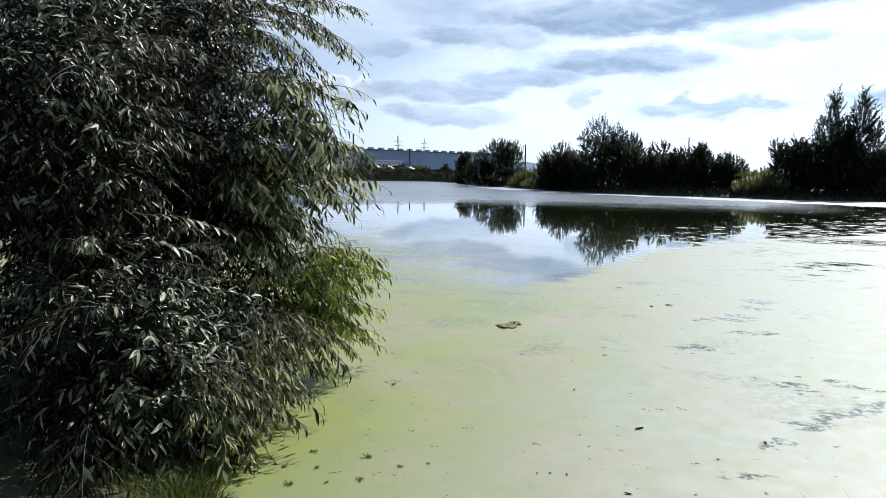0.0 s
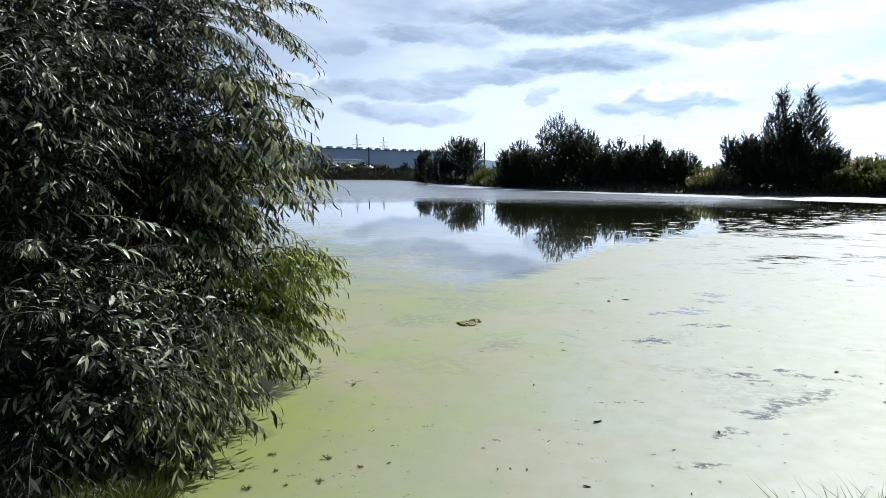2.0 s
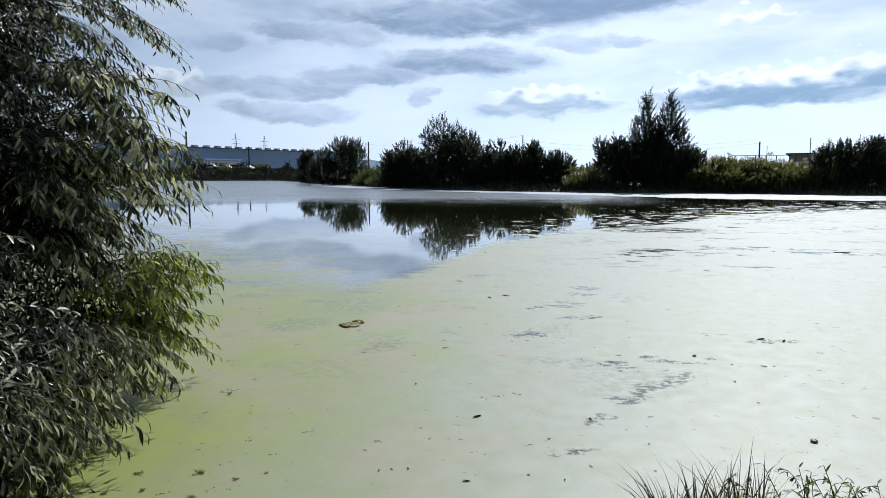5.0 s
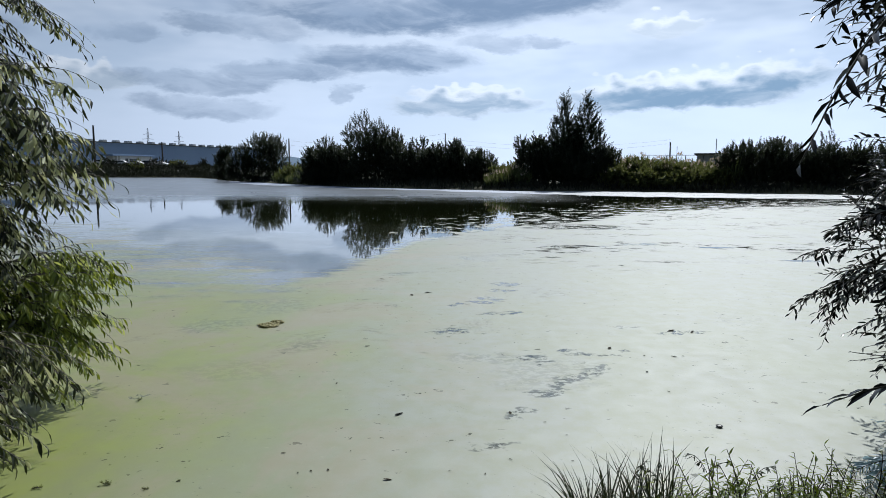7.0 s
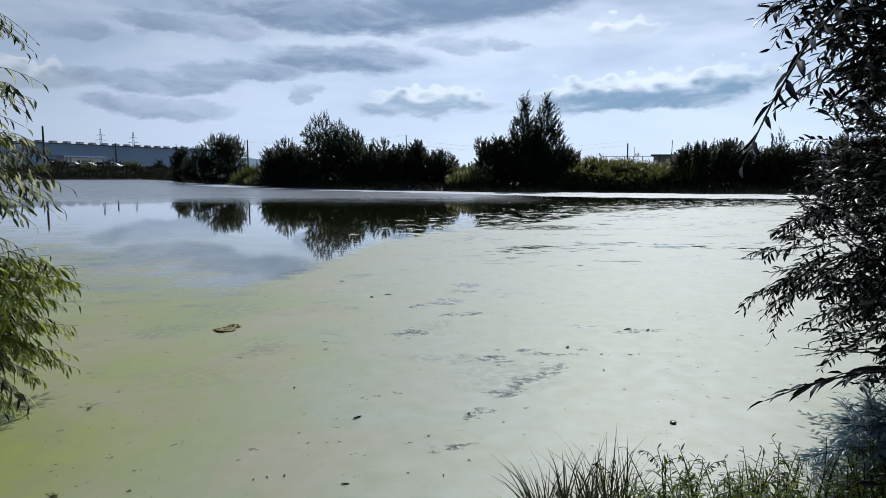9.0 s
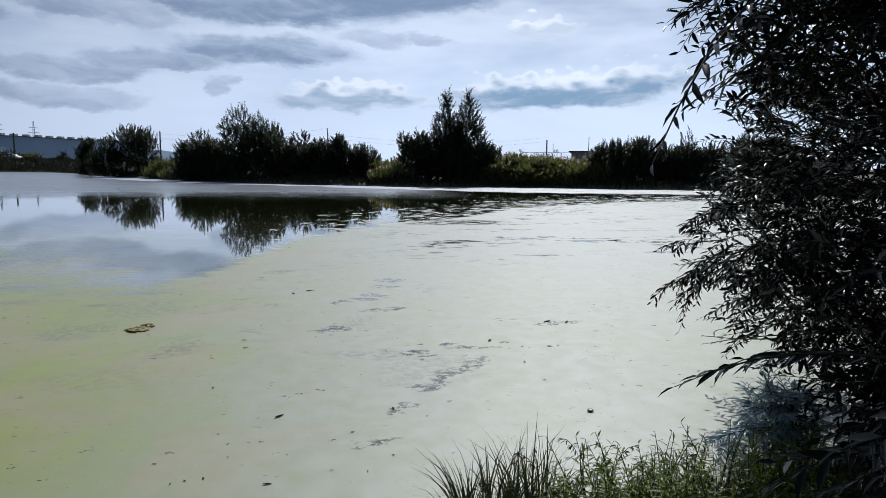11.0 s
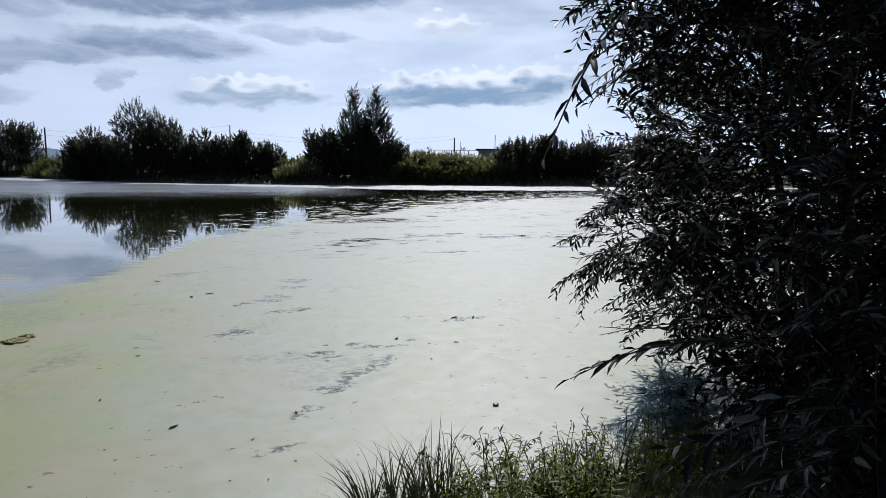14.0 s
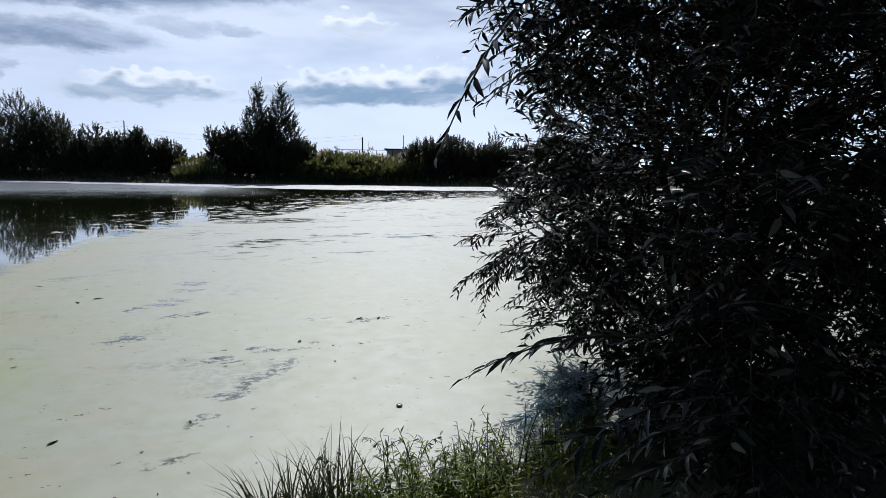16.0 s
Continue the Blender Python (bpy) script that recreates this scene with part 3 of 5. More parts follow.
def bush(name, label, category, root, lobes, n, length, droop, per, leaf, leaf_w, mat, r, up=0.25, stems=9, thick=0.03,
         fine=True, group="", spread=0.8, hang=0.35, floor=0.03, extra=None, shell=0.45, stem_name="limb", outer_crowns=(), core=None, gaps=None):
    """A bush or tree: limbs from one root, twigs and a crown of leafy shoots."""
    top = tagged(new(name), label, category, group)
    top.location = root
    org = np.array(root)
    p, d = inside(lobes, n, r, shell)
    if gaps is not None:
        keep = clumped(p, *gaps)
        p, d = p[keep], d[keep]
        n = len(p)
    d = d + r.normal(0, 0.45, d.shape)
    d[:, 2] += up
    ln = length * r.uniform(0.55, 1.25, n)
    lv, lf, tv, tf = shoots(p - unit(d) * (ln * 0.5)[:, None], d, ln, droop, per, leaf, leaf_w, r, spread, fine, hang, ranked=fine)
    if extra is not None:
        ev, ef, xv, xf = extra
        lf, lv = np.concatenate([lf, ef + len(lv)]), np.concatenate([lv, ev])
        tf, tv = np.concatenate([tf, xf + len(tv)]), np.concatenate([tv, xv])
    lv[:, 2] = np.maximum(lv[:, 2], floor)
    tv[:, 2] = np.maximum(tv[:, 2], floor)
    if not fine:
        tf = tf[(tf[:, 0] // 18) % 3 == 0]
    tips, _ = inside(lobes, stems, r, 0.2)
    limbs((0, 0, 0), tips - org, thick, top, M_BARK, r, name=stem_name)
    under("twig_growth", fast_mesh("twig_growth", tv - org, tf, M_TWIG), top)
    if core is not None:
        lf, lv = np.concatenate([lf, core[1] + len(lv)]), np.concatenate([lv, np.maximum(core[0], (-9, -9, floor))])
    under("crown", fast_mesh("crown", lv - org, lf, mat), top)
    for (yv, yf, wv, wf), tone, words in outer_crowns:
        under("twig_growth", fast_mesh("twig_growth", np.maximum(wv, (-9, -9, floor)) - org, wf, M_TWIG), top)
        under("crown", fast_mesh("crown", np.maximum(yv, (-9, -9, floor)) - org, yf, tone), top, words)
    return top


def polar(azimuth, d, z=0.0):
    """A place by degrees right of +y and metres from the path's middle."""
    return (d * math.sin(radians(azimuth)), d * math.cos(radians(azimuth)), z)


# ---------------------------------------------------------------- ground and pond
SHORE = [(-2.75, 2.85), (-1.7, 2.15), (-1.2, 2.1), (0.0, 2.5), (0.5, 2.85), (1.2, 3.1), (2.0, 3.15), (3.0, 3.5), (5.0, 4.3), (9.0, 4.6), (20, 9), (36, 22), (44, 38), (44, 47)]
SHORE += [polar(a, d)[:2] for a, d in ((36, 56), (30, 57.5), (21, 56.5), (12.6, 57), (5.6, 56), (0.8, 58), (-5, 62), (-8.6, 66), (-13.2, 77), (-16.5, 90),
                                       (-18.5, 100), (-19.6, 118), (-21.8, 134), (-29.6, 138), (-36, 142), (-46, 140), (-58, 110), (-66, 70))]
SHORE += [(-34, 14), (-16, 8.0), (-8.0, 6.2), (-5.2, 5.4), (-4.0, 4.6), (-3.2, 3.6)]


def shore_distance(px, py):
    """Metres inland from the water's edge (minus: out over the water)."""
    best = np.full(px.shape, 1e9)
    sign = np.zeros(px.shape, bool)
    for (ax, ay), (bx, by) in zip(SHORE, SHORE[1:] + SHORE[:1]):
        ux, uy = bx - ax, by - ay
        t = np.clip(((px - ax) * ux + (py - ay) * uy) / (ux * ux + uy * uy), 0, 1)
        best = np.minimum(best, np.hypot(px - ax - t * ux, py - ay - t * uy))
        cross = (ay > py) != (by > py)
        with np.errstate(divide="ignore", invalid="ignore"):
            hit = cross & (px < (bx - ax) * (py - ay) / (by - ay if by != ay else 1e-9) + ax)
        sign ^= hit
    return np.where(sign, -best, best)


def ground_height(px, py):
    sd = shore_distance(px, py)
    d = np.hypot(px, py)
    bank = np.where(d < 12, 0.30, 0.55)
    up = np.clip(sd, 0, None)
    z = np.where(sd > 0, bank * (1 - np.exp(-up / np.where(d < 12, 0.5, 1.6))), np.maximum(sd * 0.35, -1.2))
    wave = 0.05 * np.sin(px * 1.7 + 0.6 * py) * np.sin(py * 1.3) + 0.10 * np.sin(px * 0.31) * np.sin(py * 0.27 + 1.0)
    z = z + np.where(sd > 0.4, wave * np.clip(sd * 0.5, 0, 1) * np.where(d < 12, 0.5, 1.0), 0)
    side = np.clip((-np.degrees(np.arctan2(px, py)) - 17) / 3, 0, 1) * (py > 0) * (d > 100)
    return z + 1.3 * np.clip((sd - 2) / 9, 0, 1) * side


def build_ground():
    a = np.radians(np.concatenate([np.arange(-70, 70, 0.6), np.arange(70, 290, 5.0)]))
    rr = np.concatenate([np.arange(0.25, 8, 0.25), np.arange(8, 30, 1.5), np.arange(30, 160, 1.6), np.geomspace(160, 4200, 46)])
    A, R = np.meshgrid(a, rr)
    X, Y = R * np.sin(A), R * np.cos(A)
    Z = ground_height(X, Y)
    n, k = A.shape
    v = np.stack([X, Y, Z], -1).reshape(-1, 3)
    v = np.concatenate([v, [[0, 0, 0.3]]])
    idx = np.arange(n * k).reshape(n, k)
    p, q = idx[:-1], idx[1:]
    pn, qn = np.roll(p, -1, 1), np.roll(q, -1, 1)
    f = np.concatenate([np.stack([p, q, qn], -1).reshape(-1, 3), np.stack([p, qn, pn], -1).reshape(-1, 3)])
    c = np.full(k, n * k)
    f = np.concatenate([f, np.stack([c, idx[0], np.roll(idx[0], -1)], -1)])
    me = fast_mesh("ground", v, f[:, ::-1], M_GROUND)
    me.polygons.foreach_set("use_smooth", [True] * len(me.polygons))
    return tagged(new("ground", me), "low grassy earth bank round the pond and the flat land beyond", "ground", kind="structure")


build_ground()
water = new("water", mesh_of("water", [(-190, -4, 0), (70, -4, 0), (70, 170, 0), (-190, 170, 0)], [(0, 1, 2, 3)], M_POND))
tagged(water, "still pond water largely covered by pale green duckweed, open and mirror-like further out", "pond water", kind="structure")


def height_at(x, y):
    return float(ground_height(np.array([x]), np.array([y]))[0])


# ---------------------------------------------------------------- the willows on the near bank
def sprays(tips, roots, leaf, leaf_w, r, per=22, droop=0.1, hang=0.5):
    """Single long branches from a root to a tip."""
    tips, roots = np.array(tips, float), np.array(roots, float)
    d = tips - roots
    ln = np.linalg.norm(d, axis=1)
    d[:, 2] += ln * droop
    return shoots(roots, d, ln, np.full(len(ln), droop), per, leaf, leaf_w, r, 0.6, True, hang, ranked=True)


def boughs(lobes, n, r, length, leaf, leaf_w, sides=6, per=20, side_per=9, shell=0.75, lift=0.3, droop=0.58, hang=0.9):
    """Arching boughs standing clear of the crown, each with hanging side shoots in two ranks."""
    p, d = inside(lobes, n, r, shell)
    d = d + r.normal(0, 0.3, d.shape)
    d[:, 2] = d[:, 2] * 0.6 + lift
    d = unit(d)
    ln = length * r.uniform(0.6, 1.2, n)
    start = p - d * (ln * 0.35)[:, None]
    out = [shoots(start, d, ln, droop, per, leaf, leaf_w, r, 0.7, True, hang, ranked=True)]
    across = unit(np.cross(d, np.array([0.05, 0.02, 1.0])))
    for i in range(sides):
        t = 0.25 + 0.68 * i / sides + r.uniform(-0.04, 0.04, n)
        at = start + d * (ln * t)[:, None]
        at[:, 2] -= ln * droop * t ** 2
        way = d * 0.9 + across * ((-1) ** i * r.uniform(0.5, 1.0, n))[:, None]
        way[:, 2] -= 0.25
        out.append(shoots(at, way, ln * r.uniform(0.28, 0.42, n), 0.4, side_per, leaf * 0.9, leaf_w * 0.9, r, 0.6, True, hang, ranked=True))
    return join(out)


def join(sets):
    """Several sets of leaf and twig arrays as one."""
    res, nl, nt = [[], [], [], []], 0, 0
    for lv, lf, tv, tf in sets:
        for lst, arr in zip(res, (lv, lf + nl, tv, tf + nt)):
            lst.append(arr)
        nl, nt = nl + len(lv), nt + len(tv)
    return tuple(np.concatenate(q) for q in res)


def arching(roots, tips, r, leaf, leaf_w, sides=5, per=24, side_per=11, rise=0.3, hang=0.7, side=0.36):
    """Chosen boughs that rise from a root and bow down to a tip, feathered with hanging side shoots."""
    roots, tips = np.array(roots, float), np.array(tips, float)
    d = tips - roots
    ln = np.linalg.norm(d, axis=1)
    d[:, 2] += ln * rise
    n, size = len(ln), np.linalg.norm(d, axis=1)
    way, fall = unit(d), ln * rise / size
    out = [shoots(roots, way, size, fall, per, leaf, leaf_w, r, 0.7, True, hang, wave=0.03, ranked=True, twig=0.0045)]
    across = unit(np.cross(way, np.array([0.05, 0.02, 1.0])))
    for i in range(sides):
        t = 0.22 + 0.7 * i / sides + r.uniform(-0.05, 0.05, n)
        at = roots + way * (size * t)[:, None]
        at[:, 2] -= size * fall * t ** 2
        go = way * 0.8 + across * ((-1) ** i * r.uniform(0.3, 0.9, n))[:, None]
        go[:, 2] += 0.1 - 0.35 * t
        out.append(shoots(at, go, size * side * (1.15 - 0.5 * t) * r.uniform(0.7, 1.2, n), 0.3, side_per, leaf * 0.9, leaf_w * 0.9, r, 0.7, True, hang, ranked=True, twig=0.005))
    return join(out)


def spread_of(root, centre, half, n, r, back=0.25):
    """Roots and tips for a fan of boughs: tips in a box round centre, roots gathered behind."""
    tips = np.array(centre) + r.uniform(-1, 1, (n, 3)) * np.array(half)
    roots = np.array(root) + (tips - np.array(centre)) * back + r.normal(0, 0.06, (n, 3))
    return roots, tips


LEFT_LOBES = [(-5.05, 4.6, 2.1, 1.85, 1.8, 2.5), (-3.75, 5.1, 0.7, 0.5, 0.6, 0.42), (-3.75, 3.2, 0.8, 0.85, 0.8, 0.85), (-4.75, 5.3, 3.1, 0.7, 0.9, 1.0), (-3.85, 4.6, 1.75, 0.42, 0.7, 0.6),
              (-3.5, 4.0, 0.42, 0.5, 0.8, 0.35), (-4.2, 3.3, 2.2, 1.0, 0.9, 1.4), (-3.2, 2.75, 0.7, 0.65, 0.6, 0.65)]
LEFT_SKIN = [l[:3] + tuple(0.80 * q for q in l[3:]) for l in LEFT_LOBES]
LEFT_CORE = [l[:3] + tuple(0.60 * q for q in l[3:]) for l in LEFT_LOBES] + [(-3.5, 3.7, 0.45, 0.4, 0.8, 0.35), (-3.2, 2.95, 0.4, 0.35, 0.35, 0.35)]
LEFT_BOUGHS = [l[:3] + tuple(0.90 * q for q in l[3:]) for l in LEFT_LOBES]
r_left = np.random.default_rng(11)
# the airy top, the long middle boughs, the low ones by the water
FANS = [((-3.9, 5.2, 3.3), (-3.08, 5.1, 2.95), (0.26, 0.4, 0.34), 13, 0.25, 0.08), ((-4.1, 5.2, 3.1), (-3.35, 5.0, 2.65), (0.25, 0.3, 0.25), 6, 0.3, 0.085),
        ((-3.9, 4.8, 2.45), (-2.95, 4.75, 2.14), (0.18, 0.35, 0.12), 7, 0.6, 0.13), ((-3.8, 4.8, 2.2), (-2.74, 4.85, 1.80), (0.16, 0.35, 0.10), 8, 0.6, 0.13),
        ((-3.9, 4.9, 1.85), (-2.86, 5.0, 1.42), (0.14, 0.35, 0.12), 8, 0.55, 0.13), ((-3.9, 4.5, 1.75), (-3.18, 4.5, 1.55), (0.2, 0.35, 0.4), 16, 0.5, 0.12),
        ((-3.9, 4.6, 1.3), (-3.15, 4.6, 1.0), (0.2, 0.35, 0.2), 9, 0.5, 0.12), ((-3.5, 4.1, 0.7), (-2.68, 4.0, 0.28), (0.2, 0.35, 0.2), 16, 0.4, 0.11),
        ((-3.3, 3.2, 0.6), (-2.55, 3.25, 0.2), (0.18, 0.4, 0.16), 18, 0.4, 0.11)]
FLANK = [LEFT_LOBES[i][:3] + tuple(0.75 * q for q in LEFT_LOBES[i][3:]) for i in (4, 5)] + [(-3.6, 4.75, 1.7, 0.3, 0.5, 0.4)]
fans = [boughs(FLANK, 40, r_left, 0.75, 0.105, 0.02, sides=5, per=22, side_per=11, lift=0.45, droop=0.75, hang=0.8)]
for root, centre, half, count, rise, size in FANS:
    fr, ft = spread_of(root, centre, half, count, r_left)
    fans.append(arching(fr, ft, r_left, size, size * 0.23, sides=5, per=20, side_per=9, rise=rise, hang=1.0, side=0.42))
# the low lobe that reaches out over the water, its full sun put into the leaf colour
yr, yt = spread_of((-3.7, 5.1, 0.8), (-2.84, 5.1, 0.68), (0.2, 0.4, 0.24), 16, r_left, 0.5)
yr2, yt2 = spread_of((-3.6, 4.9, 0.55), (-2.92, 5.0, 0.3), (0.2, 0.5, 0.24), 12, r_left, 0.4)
LEFT_SUNLIT = join([arching(yr, yt, r_left, 0.115, 0.026, rise=0.75, sides=6, side=0.36, side_per=10, hang=1.0), arching(yr2, yt2, r_left, 0.11, 0.025, rise=0.4, hang=0.9)])
# a few shoots of another shrub with pale oval leaves that grow through the bush
SPRIG_FROM = [(-3.05, 2.82, 1.55), (-3.0, 2.84, 1.22), (-3.1, 2.8, 1.0), (-3.0, 2.85, 1.4)]
SPRIG_TO = [(-2.62, 3.06, 1.43), (-2.46, 3.13, 1.07), (-2.75, 3.0, 0.93), (-2.8, 3.0, 1.29)]
oval_sprigs = sprays(SPRIG_TO, SPRIG_FROM, 0.088, 0.034, r_left, 11, 0.12, 0.15)
CORE_N = 3600
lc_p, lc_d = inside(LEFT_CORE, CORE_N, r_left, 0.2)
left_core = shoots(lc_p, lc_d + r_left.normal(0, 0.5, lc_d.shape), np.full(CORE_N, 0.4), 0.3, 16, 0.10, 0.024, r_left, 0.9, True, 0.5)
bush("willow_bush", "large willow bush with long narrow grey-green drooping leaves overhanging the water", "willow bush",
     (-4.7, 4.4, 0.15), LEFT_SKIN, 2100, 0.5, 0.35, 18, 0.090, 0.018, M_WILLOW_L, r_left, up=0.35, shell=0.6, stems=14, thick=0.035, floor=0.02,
     hang=0.6, spread=0.8, gaps=(0.33, -0.06), extra=boughs(LEFT_BOUGHS, 190, r_left, 0.7, 0.085, 0.018), outer_crowns=((LEFT_SUNLIT, M_WILLOW_Y, "yellow-green leaves, sunlight put into their colour"), (join(fans), M_WILLOW_M, "outer leaves in a brighter sunlit olive-green"), (oval_sprigs, M_SPRIG, "pale oval leaves on thin shoots")), core=left_core)
RIGHT_LOBES = [(3.5, 2.68, 1.75, 1.3, 1.2, 1.95), (3.95, 4.5, 1.5, 1.2, 1.1, 1.5), (3.62, 3.45, 0.55, 0.55, 0.5, 0.4), (2.9, 3.6, 1.35, 0.5, 0.6, 0.5), (2.95, 3.1, 0.6, 0.3, 0.3, 0.25),
               (3.9, 2.3, 2.6, 1.3, 1.1, 1.6), (2.62, 2.04, 1.3, 0.66, 0.5, 1.1), (4.6, 3.2, 1.8, 1.3, 1.2, 2.0), (3.7, 3.3, 3.3, 1.3, 1.2, 0.9), (2.35, 3.25, 2.6, 0.42, 0.4, 0.5), (2.28, 3.2, 2.75, 0.42, 0.4, 0.6), (2.2, 3.15, 2.95, 0.4, 0.4, 0.5), (2.55, 3.3, 2.05, 0.42, 0.4, 0.4)]
RIGHT_TIPS = [(1.09, 2.03, 1.86), (1.5, 2.8, 2.45), (1.45, 2.75, 2.62), (1.62, 2.9, 2.5), (1.72, 3.0, 2.3), (1.6, 2.8, 2.9), (1.55, 2.85, 2.7), (1.75, 3.1, 2.6), (1.4, 2.6, 2.75), (1.8, 3.2, 2.1), (1.95, 3.5, 1.25), (2.0, 3.6, 1.45), (1.7, 2.9, 2.1)]
RIGHT_ROOTS = [(1.75, 2.3, 2.6), (2.3, 2.9, 3.0), (2.3, 3.0, 3.1), (2.4, 3.0, 3.0), (2.5, 3.1, 2.8), (2.4, 2.9, 3.3), (2.4, 3.0, 3.1), (2.5, 3.2, 3.0), (2.2, 2.8, 3.2), (2.6, 3.2, 2.5), (2.9, 3.6, 1.45), (2.9, 3.7, 1.6), (2.4, 3.0, 2.6)]
r_right = np.random.default_rng(12)
near_p, near_d = inside([RIGHT_LOBES[0], RIGHT_LOBES[5], RIGHT_LOBES[4]], 420, r_right, 0.8)
near_d = near_d + r_right.normal(0, 0.5, near_d.shape)
near_d[:, 2] += 0.2
near_len = r_right.uniform(0.35, 0.6, 420)
r_a = shoots(near_p - unit(near_d) * (near_len * 0.5)[:, None], near_d, near_len, 0.2, 12, 0.11, 0.031, r_right, 1.0, True, 0.15)
r_b = sprays(RIGHT_TIPS, RIGHT_ROOTS, 0.11, 0.023, r_right, 28, 0.12, 0.08)
# one low branch that reaches out over the bank, its leaves lying forward along it
ARM_FROM, ARM_TO = np.array([[1.85, 1.9, 1.16]]), np.array([[1.14, 2.0, 1.10]])
arm = ARM_TO - ARM_FROM
arm_len = np.linalg.norm(arm, axis=1)
arm[:, 2] += arm_len * 0.38
r_c = shoots(ARM_FROM, arm, arm_len * 1.04, np.full(1, 0.42), 19, 0.12, 0.023, r_right, 0.6, True, 0.1, ranked=True)
r_d = shoots(ARM_FROM + np.array([[0.0, 0.1, -0.05]]), arm * np.array([0.8, 1, 0.6]), arm_len * 0.75, np.full(1, 0.3), 15, 0.11, 0.022, r_right, 0.6, True, 0.2, ranked=True)
r_e = boughs([(2.63, 3.86, 1.32, 0.34, 0.4, 0.22), (2.9, 3.78, 0.95, 0.12, 0.15, 0.1), (2.7, 3.68, 1.65, 0.2, 0.3, 0.16)], 46, r_right, 0.45, 0.068, 0.018, sides=5, per=16, side_per=8, lift=0.15, droop=0.25, hang=0.25)
# thin sprigs over the water, and low broad-leaved shoots that lean out above the herbs
r_f = sprays([(2.26, 3.74, 0.76), (2.42, 3.67, 0.87), (2.26, 3.72, 0.71)], [(2.75, 3.5, 0.8), (2.8, 3.45, 0.87), (2.7, 3.4, 0.84)], 0.055, 0.016, r_right, 15, 0.05, 0.1)
LOW_TIPS = [(1.38, 1.77, 0.88), (1.29, 1.74, 0.79), (1.43, 1.7, 0.78), (1.56, 1.81, 0.93), (1.47, 1.58, 0.89), (1.47, 1.63, 0.97), (1.53, 1.7, 0.72)]
LOW_ROOTS = [(1.85, 1.7, 0.95), (1.85, 1.68, 0.93), (1.9, 1.6, 0.88), (1.95, 1.75, 1.0), (1.9, 1.5, 1.0), (1.9, 1.6, 1.02), (1.95, 1.65, 0.85)]
r_g = sprays(LOW_TIPS, LOW_ROOTS, 0.105, 0.027, r_right, 13, 0.15, 0.2)
r_extra = join([r_a, r_b, r_c, r_d, r_e, r_f, r_g])
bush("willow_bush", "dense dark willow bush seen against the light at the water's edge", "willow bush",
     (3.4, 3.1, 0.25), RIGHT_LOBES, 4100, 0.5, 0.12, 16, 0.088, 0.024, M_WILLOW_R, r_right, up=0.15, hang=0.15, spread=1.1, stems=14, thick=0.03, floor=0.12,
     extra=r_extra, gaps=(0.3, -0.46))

# leafy blue-grey stand-in for the willow's shadow on the duckweed beyond the bank
r_shadow = np.random.default_rng(15)
SHADOW_TIPS = [(2.15, 3.48, 0.16), (2.3, 3.6, 0.2), (2.42, 3.53, 0.3), (2.52, 3.63, 0.36), (2.2, 3.38, 0.12), (2.55, 3.48, 0.42), (2.4, 3.33, 0.2), (2.65, 3.48, 0.48), (2.7, 3.68, 0.42), (2.3, 3.68, 0.12)]
shadow_roots = [(2.75 + r_shadow.normal(0, 0.08), 3.6 + r_shadow.normal(0, 0.1), 0.12 + 0.45 * q[2]) for q in SHADOW_TIPS]
bush("willow_shadow_standin", "low blue-grey feathery growth standing in for the willow's shadow on the water", "willow bush", (2.8, 3.6, 0.12), [(2.68, 3.55, 0.28, 0.22, 0.2, 0.22)], 130, 0.3, 0.2, 16,
     0.07, 0.014, M_SHADOW_LEAF, r_shadow, up=0.3, stems=5, thick=0.01, floor=0.06, hang=0.1, spread=0.6,
     extra=sprays(SHADOW_TIPS, shadow_roots, 0.085, 0.016, r_shadow, 44, 0.25, 0.1))

# ---------------------------------------------------------------- trees along the far bank
FAR = "trees and bushes along the far bank"


def far_tree(name, label, category, azimuth, d, h, w, mat, seed, n=260, lift=0.28, pointed=0.0):
    r = np.random.default_rng(seed)
    x, y, _ = polar(azimuth, d)
    z = height_at(x, y)
    lobes = [(x, y, z + h * 0.42, w * 0.5, w * 0.4, h * 0.42)]
    if pointed:
        lobes = [(x, y, z + h * (0.2 + 0.15 * i), w * 0.5 * (1 - 0.17 * i), w * 0.4 * (1 - 0.17 * i), h * 0.2) for i in range(6)]
        lobes.append((x, y, z + h * 0.96, w * 0.06, w * 0.06, h * 0.06))
    else:
        for i in range(5):
            a = r.uniform(0, 6.28)
            lobes.append((x + math.cos(a) * w * 0.3, y + math.sin(a) * w * 0.2, z + h * r.uniform(0.3, 0.8), w * 0.24, w * 0.22, h * r.uniform(0.16, 0.22)))
        lobes.append((x, y, z + h * 0.16, w * 0.66, w * 0.4, h * 0.19))
    return bush(name, label, category, (x, y, z - 0.1), lobes, n, 0.35 + h * 0.11, 0.0, 36, 0.17, 0.075, mat, r, up=1.5, stems=6, thick=0.05,
                fine=False, group=FAR, hang=0.0, floor=0.05, shell=0.3, stem_name="limb")


def px_az(x):
    return math.degrees(math.atan((x - 784) / 1196.0)) + 0.1


